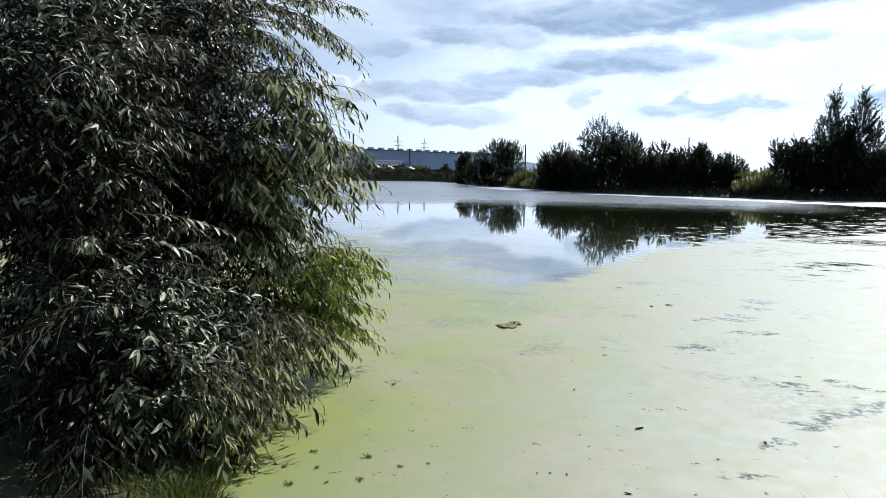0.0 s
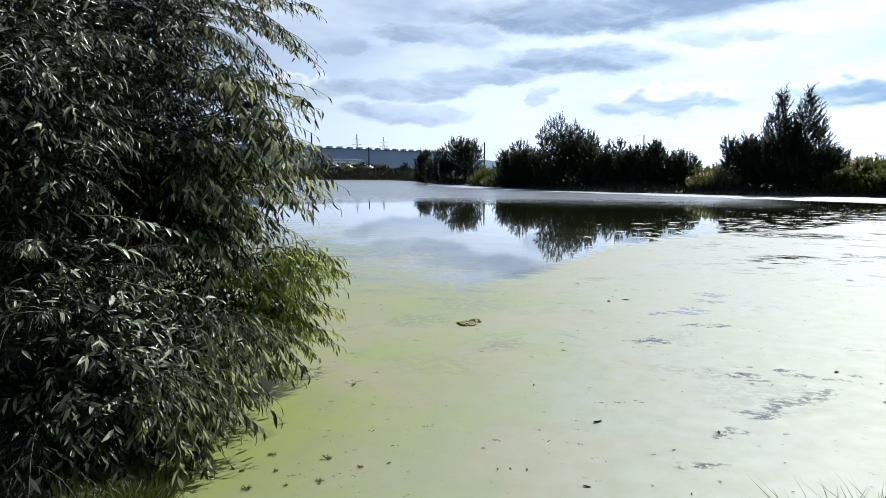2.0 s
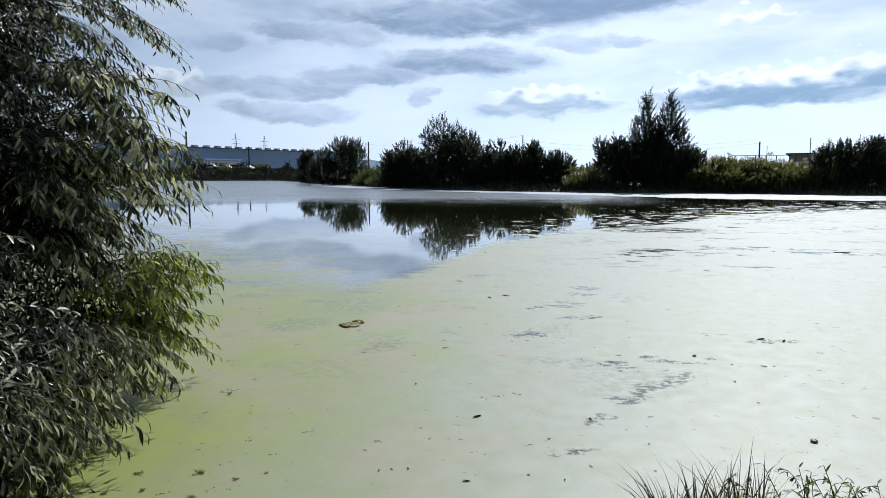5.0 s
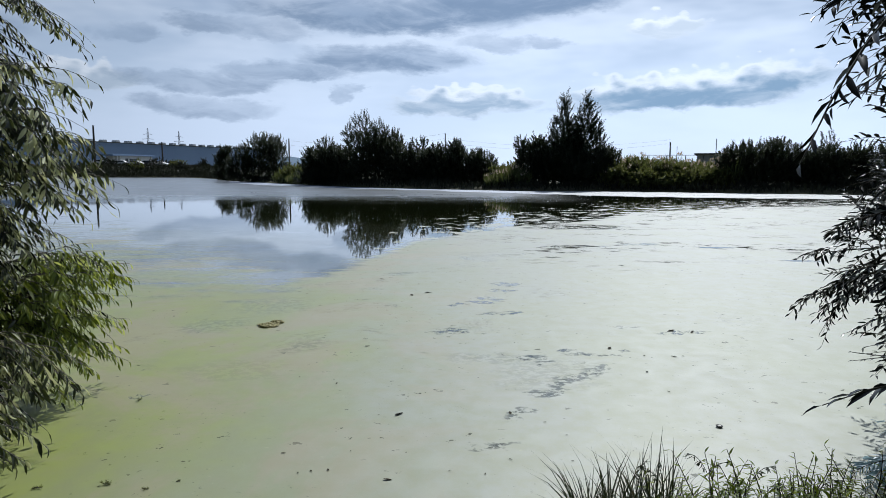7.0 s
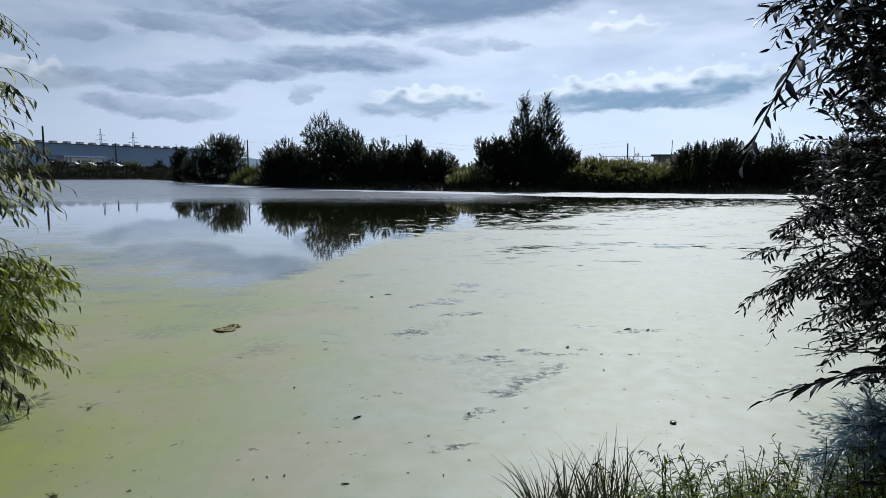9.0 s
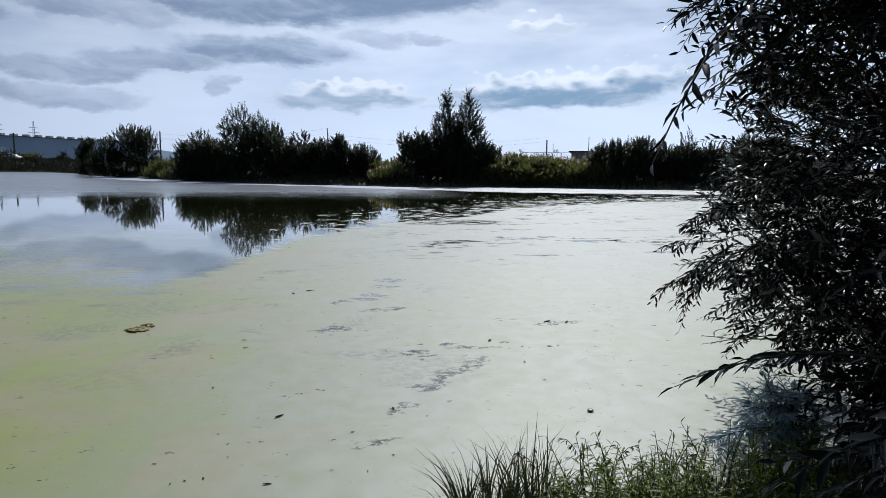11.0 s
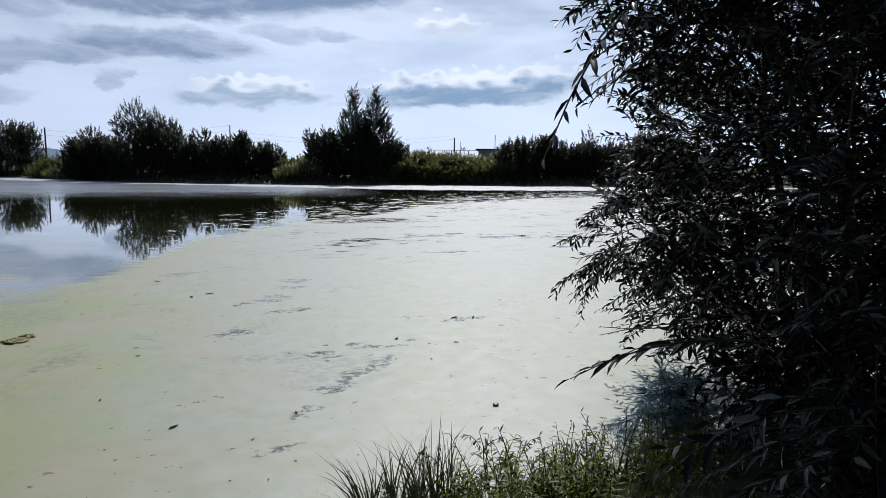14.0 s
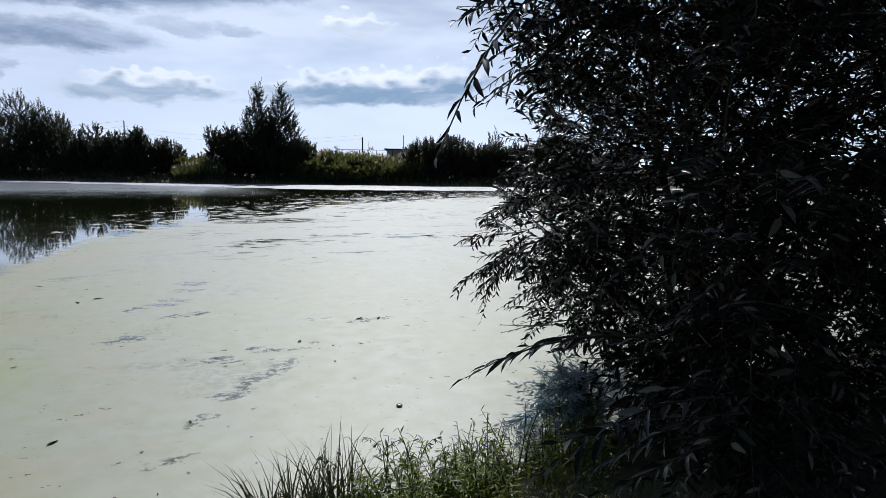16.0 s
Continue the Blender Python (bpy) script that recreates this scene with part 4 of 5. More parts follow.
WILLOW = "dark round-topped willow tree by the water seen against the light"
n_seed = 100
for px, d, h, w in ((372, 105, 5.2, 2.6), (405, 92, 5.6, 3.8), (436, 92, 7.2, 4.6), (466, 90, 6.0, 3.6), (532, 74, 4.6, 3.4), (570, 72, 4.7, 4.2), (612, 69, 6.2, 3.4),
                    (640, 68, 7.1, 4.6), (668, 68, 6.4, 3.4), (695, 66, 4.4, 4.2), (720, 65, 3.6, 3.6), (745, 64, 3.7, 3.6), (768, 63, 4.2, 3.0), (795, 63, 3.8, 3.8), (828, 62, 3.6, 3.2), (590, 71, 4.2, 3.4), (550, 73, 4.2, 3.6)):
    far_tree("willow_tree", WILLOW, "tree", px_az(px), d, h, w, M_FAR_LEAF, n_seed, 620)
    n_seed += 1
for px, d, h, w in ((912, 60, 4.6, 2.6), (938, 60, 4.2, 3.0), (1040, 60, 3.6, 3.0), (1270, 60, 4.0, 3.0), (1305, 60, 4.4, 3.4), (1345, 60.5, 4.3, 3.4), (1385, 61, 3.9, 3.4), (1425, 61, 3.6, 3.4), (1470, 61, 3.5, 3.6), (1530, 61, 4.2, 4.0), (1600, 61, 4.3, 4.0)):
    far_tree("willow_shrub", "dense dark willow shrub on the far bank", "shrub", px_az(px), d, h, w, M_FAR_LEAF, n_seed, 560)
    n_seed += 1
for px, d, h, w in ((972, 60, 7.1, 5.6), (1011, 60, 7.2, 5.6), (992, 60.5, 4.6, 6.2)):
    far_tree("poplar_tree", "tall dark pointed tree, one of a pair on the far bank", "tree", px_az(px), d, h, w, M_POPLAR, n_seed, 800, pointed=1.0)
    n_seed += 1
far_tree("birch_tree", "slender thin-leaved tree behind the shrubs", "tree", 28.4, 66, 5.6, 2.2, M_POPLAR, 77, 110)


for px, d, h, w in ((1075, 59.5, 2.3, 2.8), (1110, 60, 2.2, 2.8), (1150, 59.5, 2.2, 2.8), (1190, 60.5, 2.3, 3.0), (1225, 60, 2.0, 2.6), (1095, 63, 2.6, 2.6), (1168, 64, 2.6, 2.8), (866, 60.5, 1.9, 2.4), (882, 63, 2.2, 2.4), (497, 82, 2.4, 3.4),
                    (1066, 58.4, 1.7, 2.4), (1092, 58.2, 1.4, 2.2), (1128, 58.0, 1.6, 2.6), (1164, 58.1, 1.3, 2.4), (1178, 59.0, 1.9, 2.2), (1208, 58.2, 1.5, 2.4), (1244, 58.6, 1.6, 2.2)):
    far_tree("light_shrub", "low olive-green shrub among the reeds of the far bank", "shrub", px_az(px), d, h, w, M_SHRUB, n_seed, 230)
    n_seed += 1

for i in range(13):
    far_tree("low_shrub", "low dark shrub on the distant bank", "shrub", px_az(60 + 25 * i + 9 * math.sin(i * 2.3)), 146 + 5 * math.sin(i * 1.7), 1.5 + 0.8 * abs(math.sin(i * 1.3)), 3.0 + 1.2 * math.sin(i), M_FARGRASS if i % 3 else M_SHRUB, 300 + i, 90)

# reed beds and rough grass on the far bank
def reeds(name, label, azimuths, d0, d1, h, n, seed, plumes=0, mat=M_REED, kind="stuff", edge=0.0):
    r = np.random.default_rng(seed)
    a = np.radians(r.uniform(azimuths[0], azimuths[1], n))
    d = r.uniform(d0, d1, n)
    x, y = d * np.sin(a), d * np.cos(a)
    z = ground_height(x, y)
    keep = z > 0.005
    if edge:
        keep &= shore_distance(x, y) < edge
    x, y, z = x[keep], y[keep], z[keep]
    n = len(x)
    at = np.stack([x, y, z - 0.05], 1)
    ln = h * r.uniform(0.55, 1.1, n) * (0.75 + 0.25 * np.sin(x * 0.9) * np.sin(y * 0.7 + x * 0.3))
    lean = np.concatenate([r.normal(0, 0.18, (n, 2)), np.ones((n, 1))], 1)
    face = r.normal(size=(n, 3)) * np.array([1, 1, 0.1])
    v, f = blades(at, lean, face, ln, ln * 0 + 0.09)
    top = tagged(new(name), label, "reeds", kind=kind)
    under("blades", fast_mesh("blades", v, f, mat), top)
    m = 3
    at2 = np.repeat(at + lean * (ln * 0.35)[:, None], m, 0) + r.normal(0, 0.05, (n * m, 3))
    v, f = blades(at2, r.normal(0, 0.6, (n * m, 3)) + np.array([0, 0, 1.0]), r.normal(size=(n * m, 3)), np.repeat(ln, m) * 0.45, np.full(n * m, 0.07))
    under("leaves", fast_mesh("leaves", v, f, mat), top)
    if plumes:
        pick = r.choice(n, min(n, plumes), replace=False)
        tips = at[pick] + unit(lean[pick]) * ln[pick][:, None] * 0.92
        q = 5
        at3 = np.repeat(tips, q, 0) + r.normal(0, 0.05, (len(pick) * q, 3))
        v, f = blades(at3, r.normal(0, 0.5, (len(at3), 3)) + np.array([0.3, 0, 1.0]), r.normal(size=(len(at3), 3)), np.full(len(at3), 0.30), np.full(len(at3), 0.11))
        under("plumes", fast_mesh("plumes", v, f, M_PLUME), top, "pale feathery seed heads")
    return top


reeds("reed_bed", "tall tawny and green reeds with pale plumes on the far bank", (12.0, 22.5), 58.5, 67, 2.75, 3800, 31, 340)
reeds("reed_bed", "green rough reeds between the dark trees", (2.6, 6.2), 58, 64, 1.9, 1500, 32, 60)
reeds("reed_bed", "yellow-green reeds and rough grass between two groups of trees", (-15, -12), 76, 84, 2.0, 1500, 33, 0)
reeds("rough_grass", "low dark rough grass along the distant bank", (-50, -18.5), 132, 150, 1.3, 16000, 34, 0, M_FARGRASS)
reeds("rough_grass", "dark rough grass down to the water of the distant bank", (-50, -18), 112, 152, 0.8, 60000, 36, 0, M_FARGRASS, edge=5.0)
reeds("rough_grass", "dark rough grass at the foot of the far trees", (-21, 42), 54, 122, 0.95, 60000, 35, 0, M_FARGRASS, edge=3.0)




# ---------------------------------------------------------------- grass and herbs on the near bank
def grass_patch(name, label, spots, n, h, seed, mat, lean=0.25, width=0.006, bow=0.5):
    """Curved tapering blades round a few spots (x, y, radius)."""
    r = np.random.default_rng(seed)
    sp = np.array(spots)[r.integers(0, len(spots), n)]
    a, q = r.uniform(0, 6.28, n), np.sqrt(r.uniform(0, 1, n))
    x, y = sp[:, 0] + np.cos(a) * q * sp[:, 2], sp[:, 1] + np.sin(a) * q * sp[:, 2]
    z = np.maximum(ground_height(x, y), -0.05) - 0.02
    ln = h * r.uniform(0.45, 1.1, n) * (1.1 - 0.4 * q)
    out = np.stack([np.cos(a) * q + r.normal(0, 0.4, n), np.sin(a) * q + r.normal(0, 0.4, n)], 1) * lean
    k = 5
    t = np.linspace(0, 1, k)
    path = np.empty((n, k, 3))
    path[..., 0] = x[:, None] + (out[:, 0] * ln)[:, None] * (0.4 * t + bow * 1.6 * t ** 2.4)
    path[..., 1] = y[:, None] + (out[:, 1] * ln)[:, None] * (0.4 * t + bow * 1.6 * t ** 2.4)
    path[..., 2] = z[:, None] + ln[:, None] * (t - bow * np.hypot(out[:, 0], out[:, 1])[:, None] * 0.9 * t ** 3)
    side = np.stack([-np.sin(a * 3), np.cos(a * 3), 0 * a], 1)[:, None] * (width * r.uniform(0.6, 1.4, n))[:, None, None]
    w = (1.0 - t ** 2 * 0.97)[None, :, None]
    v = np.stack([path - side * w, path + side * w], 2).reshape(-1, 3)
    idx = np.arange(n * k * 2).reshape(n, k, 2)
    p, pn, u, un = idx[:, :-1, 0], idx[:, :-1, 1], idx[:, 1:, 0], idx[:, 1:, 1]
    f = np.concatenate([np.stack([p, pn, un], -1).reshape(-1, 3), np.stack([p, un, u], -1).reshape(-1, 3)])
    return tagged(new(name, fast_mesh(name, v, f, mat)), label, "grass", kind="stuff")


grass_patch("grass", "tall dark green sedge blades at the water's edge",
            [(0.76, 3.12, 0.16), (0.92, 3.2, 0.18), (0.64, 3.05, 0.08), (1.05, 3.25, 0.14)], 300, 0.57, 41, M_SEDGE, 0.5, 0.005)
grass_patch("grass", "short green turf on the bank between the taller grass",
            [(1.2, 2.8, 0.35), (1.6, 2.9, 0.4), (2.0, 2.9, 0.4), (1.0, 2.9, 0.3), (2.4, 3.0, 0.4), (0.8, 2.8, 0.3), (1.4, 3.2, 0.3)], 2600, 0.11, 45, M_GRASS, 0.6, 0.0035)
grass_patch("grass", "fresh green grass on the bank below the willow",
            [(1.3, 3.1, 0.3), (1.7, 3.2, 0.35), (2.1, 3.1, 0.4), (1.5, 2.8, 0.35), (2.5, 3.0, 0.4), (1.95, 2.75, 0.35), (2.0, 3.5, 0.25), (2.4, 3.6, 0.25)], 1100, 0.2, 42, M_GRASS, 0.7, 0.0045)
grass_patch("grass", "short grass at the foot of the willow bush by the water",
            [(-2.75, 2.75, 0.25), (-2.75, 2.95, 0.16), (-2.6, 2.7, 0.16), (-2.9, 3.0, 0.35), (-3.3, 3.3, 0.35), (-2.85, 2.4, 0.3), (-3.4, 2.7, 0.5), (-2.6, 2.55, 0.2)], 2400, 0.17, 43, M_GRASS, 0.6, 0.004)
grass_patch("grass", "short grass on the trodden bank",
            [(0.0, 1.9, 0.7), (1.0, 2.3, 0.6), (-1.2, 1.7, 0.6), (-2.0, 2.1, 0.5), (2.0, 2.2, 0.6)], 3000, 0.12, 44, M_GRASS, 0.6, 0.003)


def herb(x, y, h, seed):
    """A leafy weed: a few stems with lance-shaped leaves and small seed heads."""
    r = np.random.default_rng(seed)
    z = height_at(x, y)
    top = tagged(new("herb_plant"), "leafy green waterside weed with narrow leaves", "wild plant", "weeds on the near bank")
    top.location = (x, y, z)
    n = 4
    d = np.concatenate([r.normal(0, 0.22, (n, 2)), np.ones((n, 1))], 1)
    st = np.concatenate([r.normal(0, 0.04, (n, 2)), np.full((n, 1), -0.03)], 1)
    ln = h * r.uniform(0.65, 1.1, n)
    for i in range(n):
        lv, lf, tv, tf = shoots(st[i:i + 1], d[i:i + 1], ln[i:i + 1], np.full(1, 0.12), 17, 0.06, 0.0125, r, 1.0, True, 0.35)
        stem = under("stem", fast_mesh("stem", tv, tf, M_TWIG), top)
        under("leaves", fast_mesh("leaves", lv, lf, M_HERB), stem)
    return top


rh = random.Random(8)
for i in range(15):
    hx_ = 1.08 + 0.1 * i + rh.uniform(-0.04, 0.04)
    herb(hx_, 3.12 + rh.uniform(-0.1, 0.14), rh.uniform(0.44, 0.64) * (1.0 - 0.1 * (hx_ - 1.1)), 60 + i)
for i in range(18):
    hx_ = rh.uniform(1.05, 2.5)
    herb(hx_, rh.uniform(2.85, 3.1), rh.uniform(0.26, 0.4), 120 + i)
for i in range(18):
    hx_ = rh.uniform(1.0, 2.4)
    herb(hx_, rh.uniform(2.6, 2.95), rh.uniform(0.2, 0.34), 150 + i)


def seed_stalk(x, y, h, lean, seed):
    """A thin arching grass stalk with a nodding head of small spikelets."""
    r = np.random.default_rng(seed)
    top = tagged(new("seed_stalk"), "thin arching grass stalk with a nodding seed head", "wild plant", "grass stalks on the near bank")
    top.location = (x, y, height_at(x, y) - 0.02)
    t = np.linspace(0, 1, 9)
    a = r.uniform(0, 6.28)
    path = np.stack([math.cos(a) * lean * t ** 2.2, math.sin(a) * lean * t ** 2.2, h * (t - 0.22 * t ** 4)], 1)
    tv, tf = tubes(path[None], (0.0022 - 0.0012 * t)[None], 4)
    under("stem", fast_mesh("stem", tv, tf, M_SEDGE), top)
    n = 16
    s = r.uniform(0.66, 1.0, n)
    at = np.stack([np.interp(s, t, path[:, i]) for i in range(3)], 1)
    way = np.stack([r.normal(0, 0.5, n) + math.cos(a) * 0.5, r.normal(0, 0.5, n) + math.sin(a) * 0.5, r.normal(-0.5, 0.4, n)], 1)
    face, length, width = r.normal(size=(n, 3)), r.uniform(0.022, 0.045, n), r.uniform(0.005, 0.008, n)
    q = np.linspace(0.66, 1.0, 6)
    axis = np.stack([np.interp(q, t, path[:, i]) for i in range(3)], 1)
    hv, hf = tubes(axis[None], np.full((1, 6), 0.0016), 4)
    head = under("seed_head", fast_mesh("seed_head", hv, hf, M_SEDGE), top)
    for i in range(n):
        lv, lf = leaves(at[i:i + 1], way[i:i + 1], face[i:i + 1], length[i:i + 1], width[i:i + 1])
        under("spikelet", fast_mesh("spikelet", lv, lf, M_SEDGE), head)


for i, (sx_, sy_, sh_) in enumerate(((0.66, 3.05, 0.5), (0.8, 3.15, 0.54), (0.95, 3.2, 0.46), (0.55, 3.0, 0.42), (1.18, 3.3, 0.56), (1.32, 3.35, 0.6), (1.42, 3.3, 0.52), (1.06, 3.2, 0.5), (1.55, 3.35, 0.46), (1.75, 3.3, 0.42))):
    seed_stalk(sx_, sy_ - 0.12, sh_ * 0.98, 0.14 + 0.03 * (i % 3), 170 + i)

# ---------------------------------------------------------------- what floats on the pond
M_DEADLEAF = surface("dead_leaf", (0.04, 0.033, 0.02), (0.075, 0.06, 0.035), 20.0, 0.85, spec=0.15)
M_ALGAE = surface("algae_mat", (0.24, 0.22, 0.07), (0.32, 0.28, 0.11), 9.0, 0.7, bump=0.6, detail=90)
M_DARKWEED = foliage("water_plant_leaf", (0.09, 0.11, 0.03), (0.13, 0.15, 0.04), (0.17, 0.18, 0.05), 0.5, 0.3)
M_RUBBER = surface("dark_rubber", (0.025, 0.024, 0.022), (0.05, 0.047, 0.04), 30.0, 0.55)
M_FOAM = surface("pale_plastic", (0.5, 0.48, 0.42), (0.62, 0.6, 0.55), 30.0, 0.4)


def leaf_mesh(seed):
    r = random.Random(seed)
    bm = bmesh.new()
    k = 7
    row = []
    for i in range(k):
        t = i / (k - 1)
        w = 0.5 * math.sin(math.pi * min(0.97, 0.06 + t * 0.93)) ** 0.8 * r.uniform(0.85, 1.15)
        curl = 0.10 * math.sin(t * 3 + r.random()) + 0.06
        row.append([bm.verts.new((t - 0.5, s * w * 0.42, 0.05 + curl * abs(s) * 0.2 + 0.05 * t)) for s in (-1, 0, 1)])
    for a, b in zip(row, row[1:]):
        for j in range(2):
            bm.faces.new((a[j], a[j + 1], b[j + 1], b[j]))
    bmesh.ops.solidify(bm, geom=bm.faces[:], thickness=0.03)
    me = bpy.data.meshes.new("floating_leaf")
    bm.to_mesh(me)
    bm.free()
    me.materials.append(M_DEADLEAF)
    return me


LEAF_MESHES = [leaf_mesh(s) for s in range(4)]
rl = random.Random(5)


def floating_leaf(x, y, size):
    ob = new("floating_leaf", LEAF_MESHES[rl.randrange(4)])
    size *= 0.65
    ob.matrix_world = pose(x, y, 0.004, rl.uniform(-6, 6), rl.uniform(-6, 6), rl.uniform(0, 360)) @ Matrix.Diagonal((size * 1.3, size * rl.uniform(0.7, 1.3), size * 0.4, 1))
    return tagged(ob, "dark dead leaf floating on the duckweed", "leaf", "leaves floating on the pond")


for x, y, size in ((2.1, 6.3, 0.07), (1.7, 5.8, 0.06), (-1.0, 5.4, 0.05), (0.4, 4.75, 0.05), (-0.42, 4.7, 0.10), (-0.4, 3.65, 0.06), (-2.1, 17.3, 0.25), (1.55, 6.6, 0.10),
                   (2.62, 7.3, 0.13), (2.4, 7.35, 0.13), (-0.62, 9.4, 0.12), (-0.4, 9.6, 0.14), (-1.2, 10.8, 0.13), (-0.95, 6.9, 0.07), (-0.9, 6.6, 0.08), (3.1, 12.5, 0.14)):
    floating_leaf(x, y, size)
for i in range(60):
    y = 3.7 + 11 * rl.random() ** 1.5
    x = rl.uniform(-0.32, 0.42) * y + rl.gauss(0, 0.3)
    floating_leaf(x, y, rl.uniform(0.014, 0.036) * (0.8 + y * 0.06))


def algae_clump(x, y, sx, sy, turn, seed, mat, label, h=0.03):
    bm = bmesh.new()
    bmesh.ops.create_icosphere(bm, subdivisions=4, radius=1.0)
    for v in bm.verts:
        k = 1 + 0.45 * noise.noise(v.co * 1.7 + Vector((seed, 0, 0))) + 0.2 * noise.noise(v.co * 5 + Vector((0, seed, 0)))
        v.co = Vector((v.co.x * sx * k, v.co.y * sy * k, max(-0.01, v.co.z * h * (0.6 + 0.8 * abs(noise.noise(v.co * 6))))))
    me = bpy.data.meshes.new("algae_clump")
    bm.to_mesh(me)
    bm.free()
    me.materials.append(mat)
    ob = tagged(new("algae_clump", me), label, "algae")
    ob.matrix_world = pose(x, y, 0.004, 0, 0, turn)
    return ob


algae_clump(-2.14, 7.45, 0.13, 0.10, 20, 3.0, M_ALGAE, "tan-green clump of floating algae", 0.035)
algae_clump(-2.08, 7.62, 0.07, 0.08, 70, 4.0, M_ALGAE, "small tan clump of floating algae", 0.03)

# a small dark ring-like piece of flotsam
ring = tagged(new("flotsam_ring"), "small dark rubber ring with a pale middle floating on the duckweed", "flotsam")
ring.location = (1.84, 4.51, 0.004)
ring.scale = (0.75, 0.75, 0.75)
bm = bmesh.new()
N, K = 20, 8
rings = [[bm.verts.new(((0.024 + 0.008 * math.cos(b * 2 * math.pi / K)) * math.cos(a * 2 * math.pi / N), (0.024 + 0.008 * math.cos(b * 2 * math.pi / K)) * math.sin(a * 2 * math.pi / N),
                        0.008 + 0.008 * math.sin(b * 2 * math.pi / K))) for b in range(K)] for a in range(N)]
for a in range(N):
    for b in range(K):
        bm.faces.new((rings[a][b], rings[(a + 1) % N][b], rings[(a + 1) % N][(b + 1) % K], rings[a][(b + 1) % K]))
part("rim", bm, M_RUBBER, ring)
bm = bmesh.new()
bmesh.ops.create_cone(bm, cap_ends=True, segments=18, radius1=0.017, radius2=0.013, depth=0.010, matrix=Matrix.Translation((0, 0, 0.010)))
part("disc", bm, M_FOAM, ring, "pale plastic disc")


def water_plant(x, y, size, seed):
    r = np.random.default_rng(seed)
    n = 5
    d = np.concatenate([r.normal(0, 1, (n, 2)), np.full((n, 1), 0.25)], 1)
    lv, lf, tv, tf = shoots(np.zeros((n, 3)) + [0, 0, 0.004], d, size * r.uniform(0.6, 1.1, n), np.full(n, 0.2), 9, size * 0.5, size * 0.16, r, 0.9, True, 0.0)
    lv[:, 2] = np.clip(lv[:, 2], 0.004, 0.04)
    tv[:, 2] = np.clip(tv[:, 2], 0.003, 0.04)
    top = tagged(new("water_plant"), "small dark green water plant spread on the duckweed", "water plant", "water plants near the bank")
    top.location = (x, y, 0.0)
    under("runner", fast_mesh("runner", tv, tf, M_TWIG), top)
    under("leaves", fast_mesh("leaves", lv, lf, M_DARKWEED), top)


for i, (x, y, s) in enumerate(((-2.0, 3.55, 0.11), (-2.35, 3.5, 0.09), (-2.2, 3.3, 0.08), (-1.9, 3.25, 0.09), (-2.25, 3.05, 0.10), (-1.75, 3.5, 0.07), (-2.05, 3.15, 0.06),
                               (-2.4, 3.25, 0.08), (-1.6, 3.6, 0.05), (-2.45, 4.95, 0.09))):
    water_plant(x, y, s * 0.34, 90 + i)

# ---------------------------------------------------------------- the distance
# pylon steel, paled and blued to hold the haze of the distance
M_GALVANISED = surface("hazed_galvanised_steel", (0.34, 0.38, 0.44), (0.42, 0.46, 0.52), 0.5, 0.6, bump=0.0)
# pale blue cladding, with the air haze over the shed added to its colour
M_SHED = surface("hazed_blue_cladding", (0.25, 0.37, 0.60), (0.30, 0.43, 0.66), 0.05, 0.6, bump=0.0, detail=1.0)
M_VENT = surface("pale_metal", (0.62, 0.66, 0.70), (0.7, 0.73, 0.76), 0.5, 0.45, bump=0.0, detail=2.0)
M_DARKMETAL = surface("dark_metal", (0.05, 0.055, 0.06), (0.08, 0.085, 0.09), 2.0, 0.6, bump=0.0, detail=9.0)
M_WALL = surface("grey_render", (0.5, 0.52, 0.53), (0.56, 0.58, 0.58), 0.3, 0.85, bump=0.0, detail=4.0)
M_ROOF = surface("dark_roofing", (0.04, 0.042, 0.045), (0.06, 0.062, 0.065), 0.5, 0.8, bump=0.0, detail=4.0)
M_WOOD = surface("weathered_pole", (0.07, 0.06, 0.05), (0.11, 0.10, 0.085), 2.0, 0.85, bump=0.3, detail=30.0)
M_WHITE = surface("white_paint", (0.70, 0.71, 0.72), (0.78, 0.79, 0.80), 1.0, 0.5, bump=0.0, detail=8.0)
M_GLASS = surface("dark_glass", (0.02, 0.025, 0.03), (0.03, 0.035, 0.04), 2.0, 0.12, bump=0.0, detail=8.0)
M_TYRE = surface("tyre", (0.02, 0.02, 0.02), (0.03, 0.03, 0.03), 5.0, 0.85)
# blue air haze is mixed into the hill's base colour
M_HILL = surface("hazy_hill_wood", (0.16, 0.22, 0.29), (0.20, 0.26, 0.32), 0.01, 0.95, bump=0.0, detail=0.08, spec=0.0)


def box(bm, x0, x1, y0, y1, z0, z1, m=None):
    g = bmesh.ops.create_cube(bm, size=1.0)["verts"]
    for v in g:
        v.co = Vector(((x0 + x1) / 2 + v.co.x * (x1 - x0), (y0 + y1) / 2 + v.co.y * (y1 - y0), (z0 + z1) / 2 + v.co.z * (z1 - z0)))
        if m is not None:
            v.co = m @ v.co
    return g


def box_part(name, parent, mat, x0, x1, y0, y1, z0, z1, label="", bevel=0.0):
    bm = bmesh.new()
    box(bm, x0, x1, y0, y1, z0, z1)
    if bevel:
        bmesh.ops.bevel(bm, geom=bm.edges[:], offset=bevel, segments=2, affect="EDGES")
    return part(name, bm, mat, parent, label)


def place(ob, azimuth, d, turn=0.0, sink=0.0):
    x, y, _ = polar(azimuth, d)
    ob.matrix_world = pose(x, y, height_at(x, y) - sink, 0, 0, turn)
    return ob


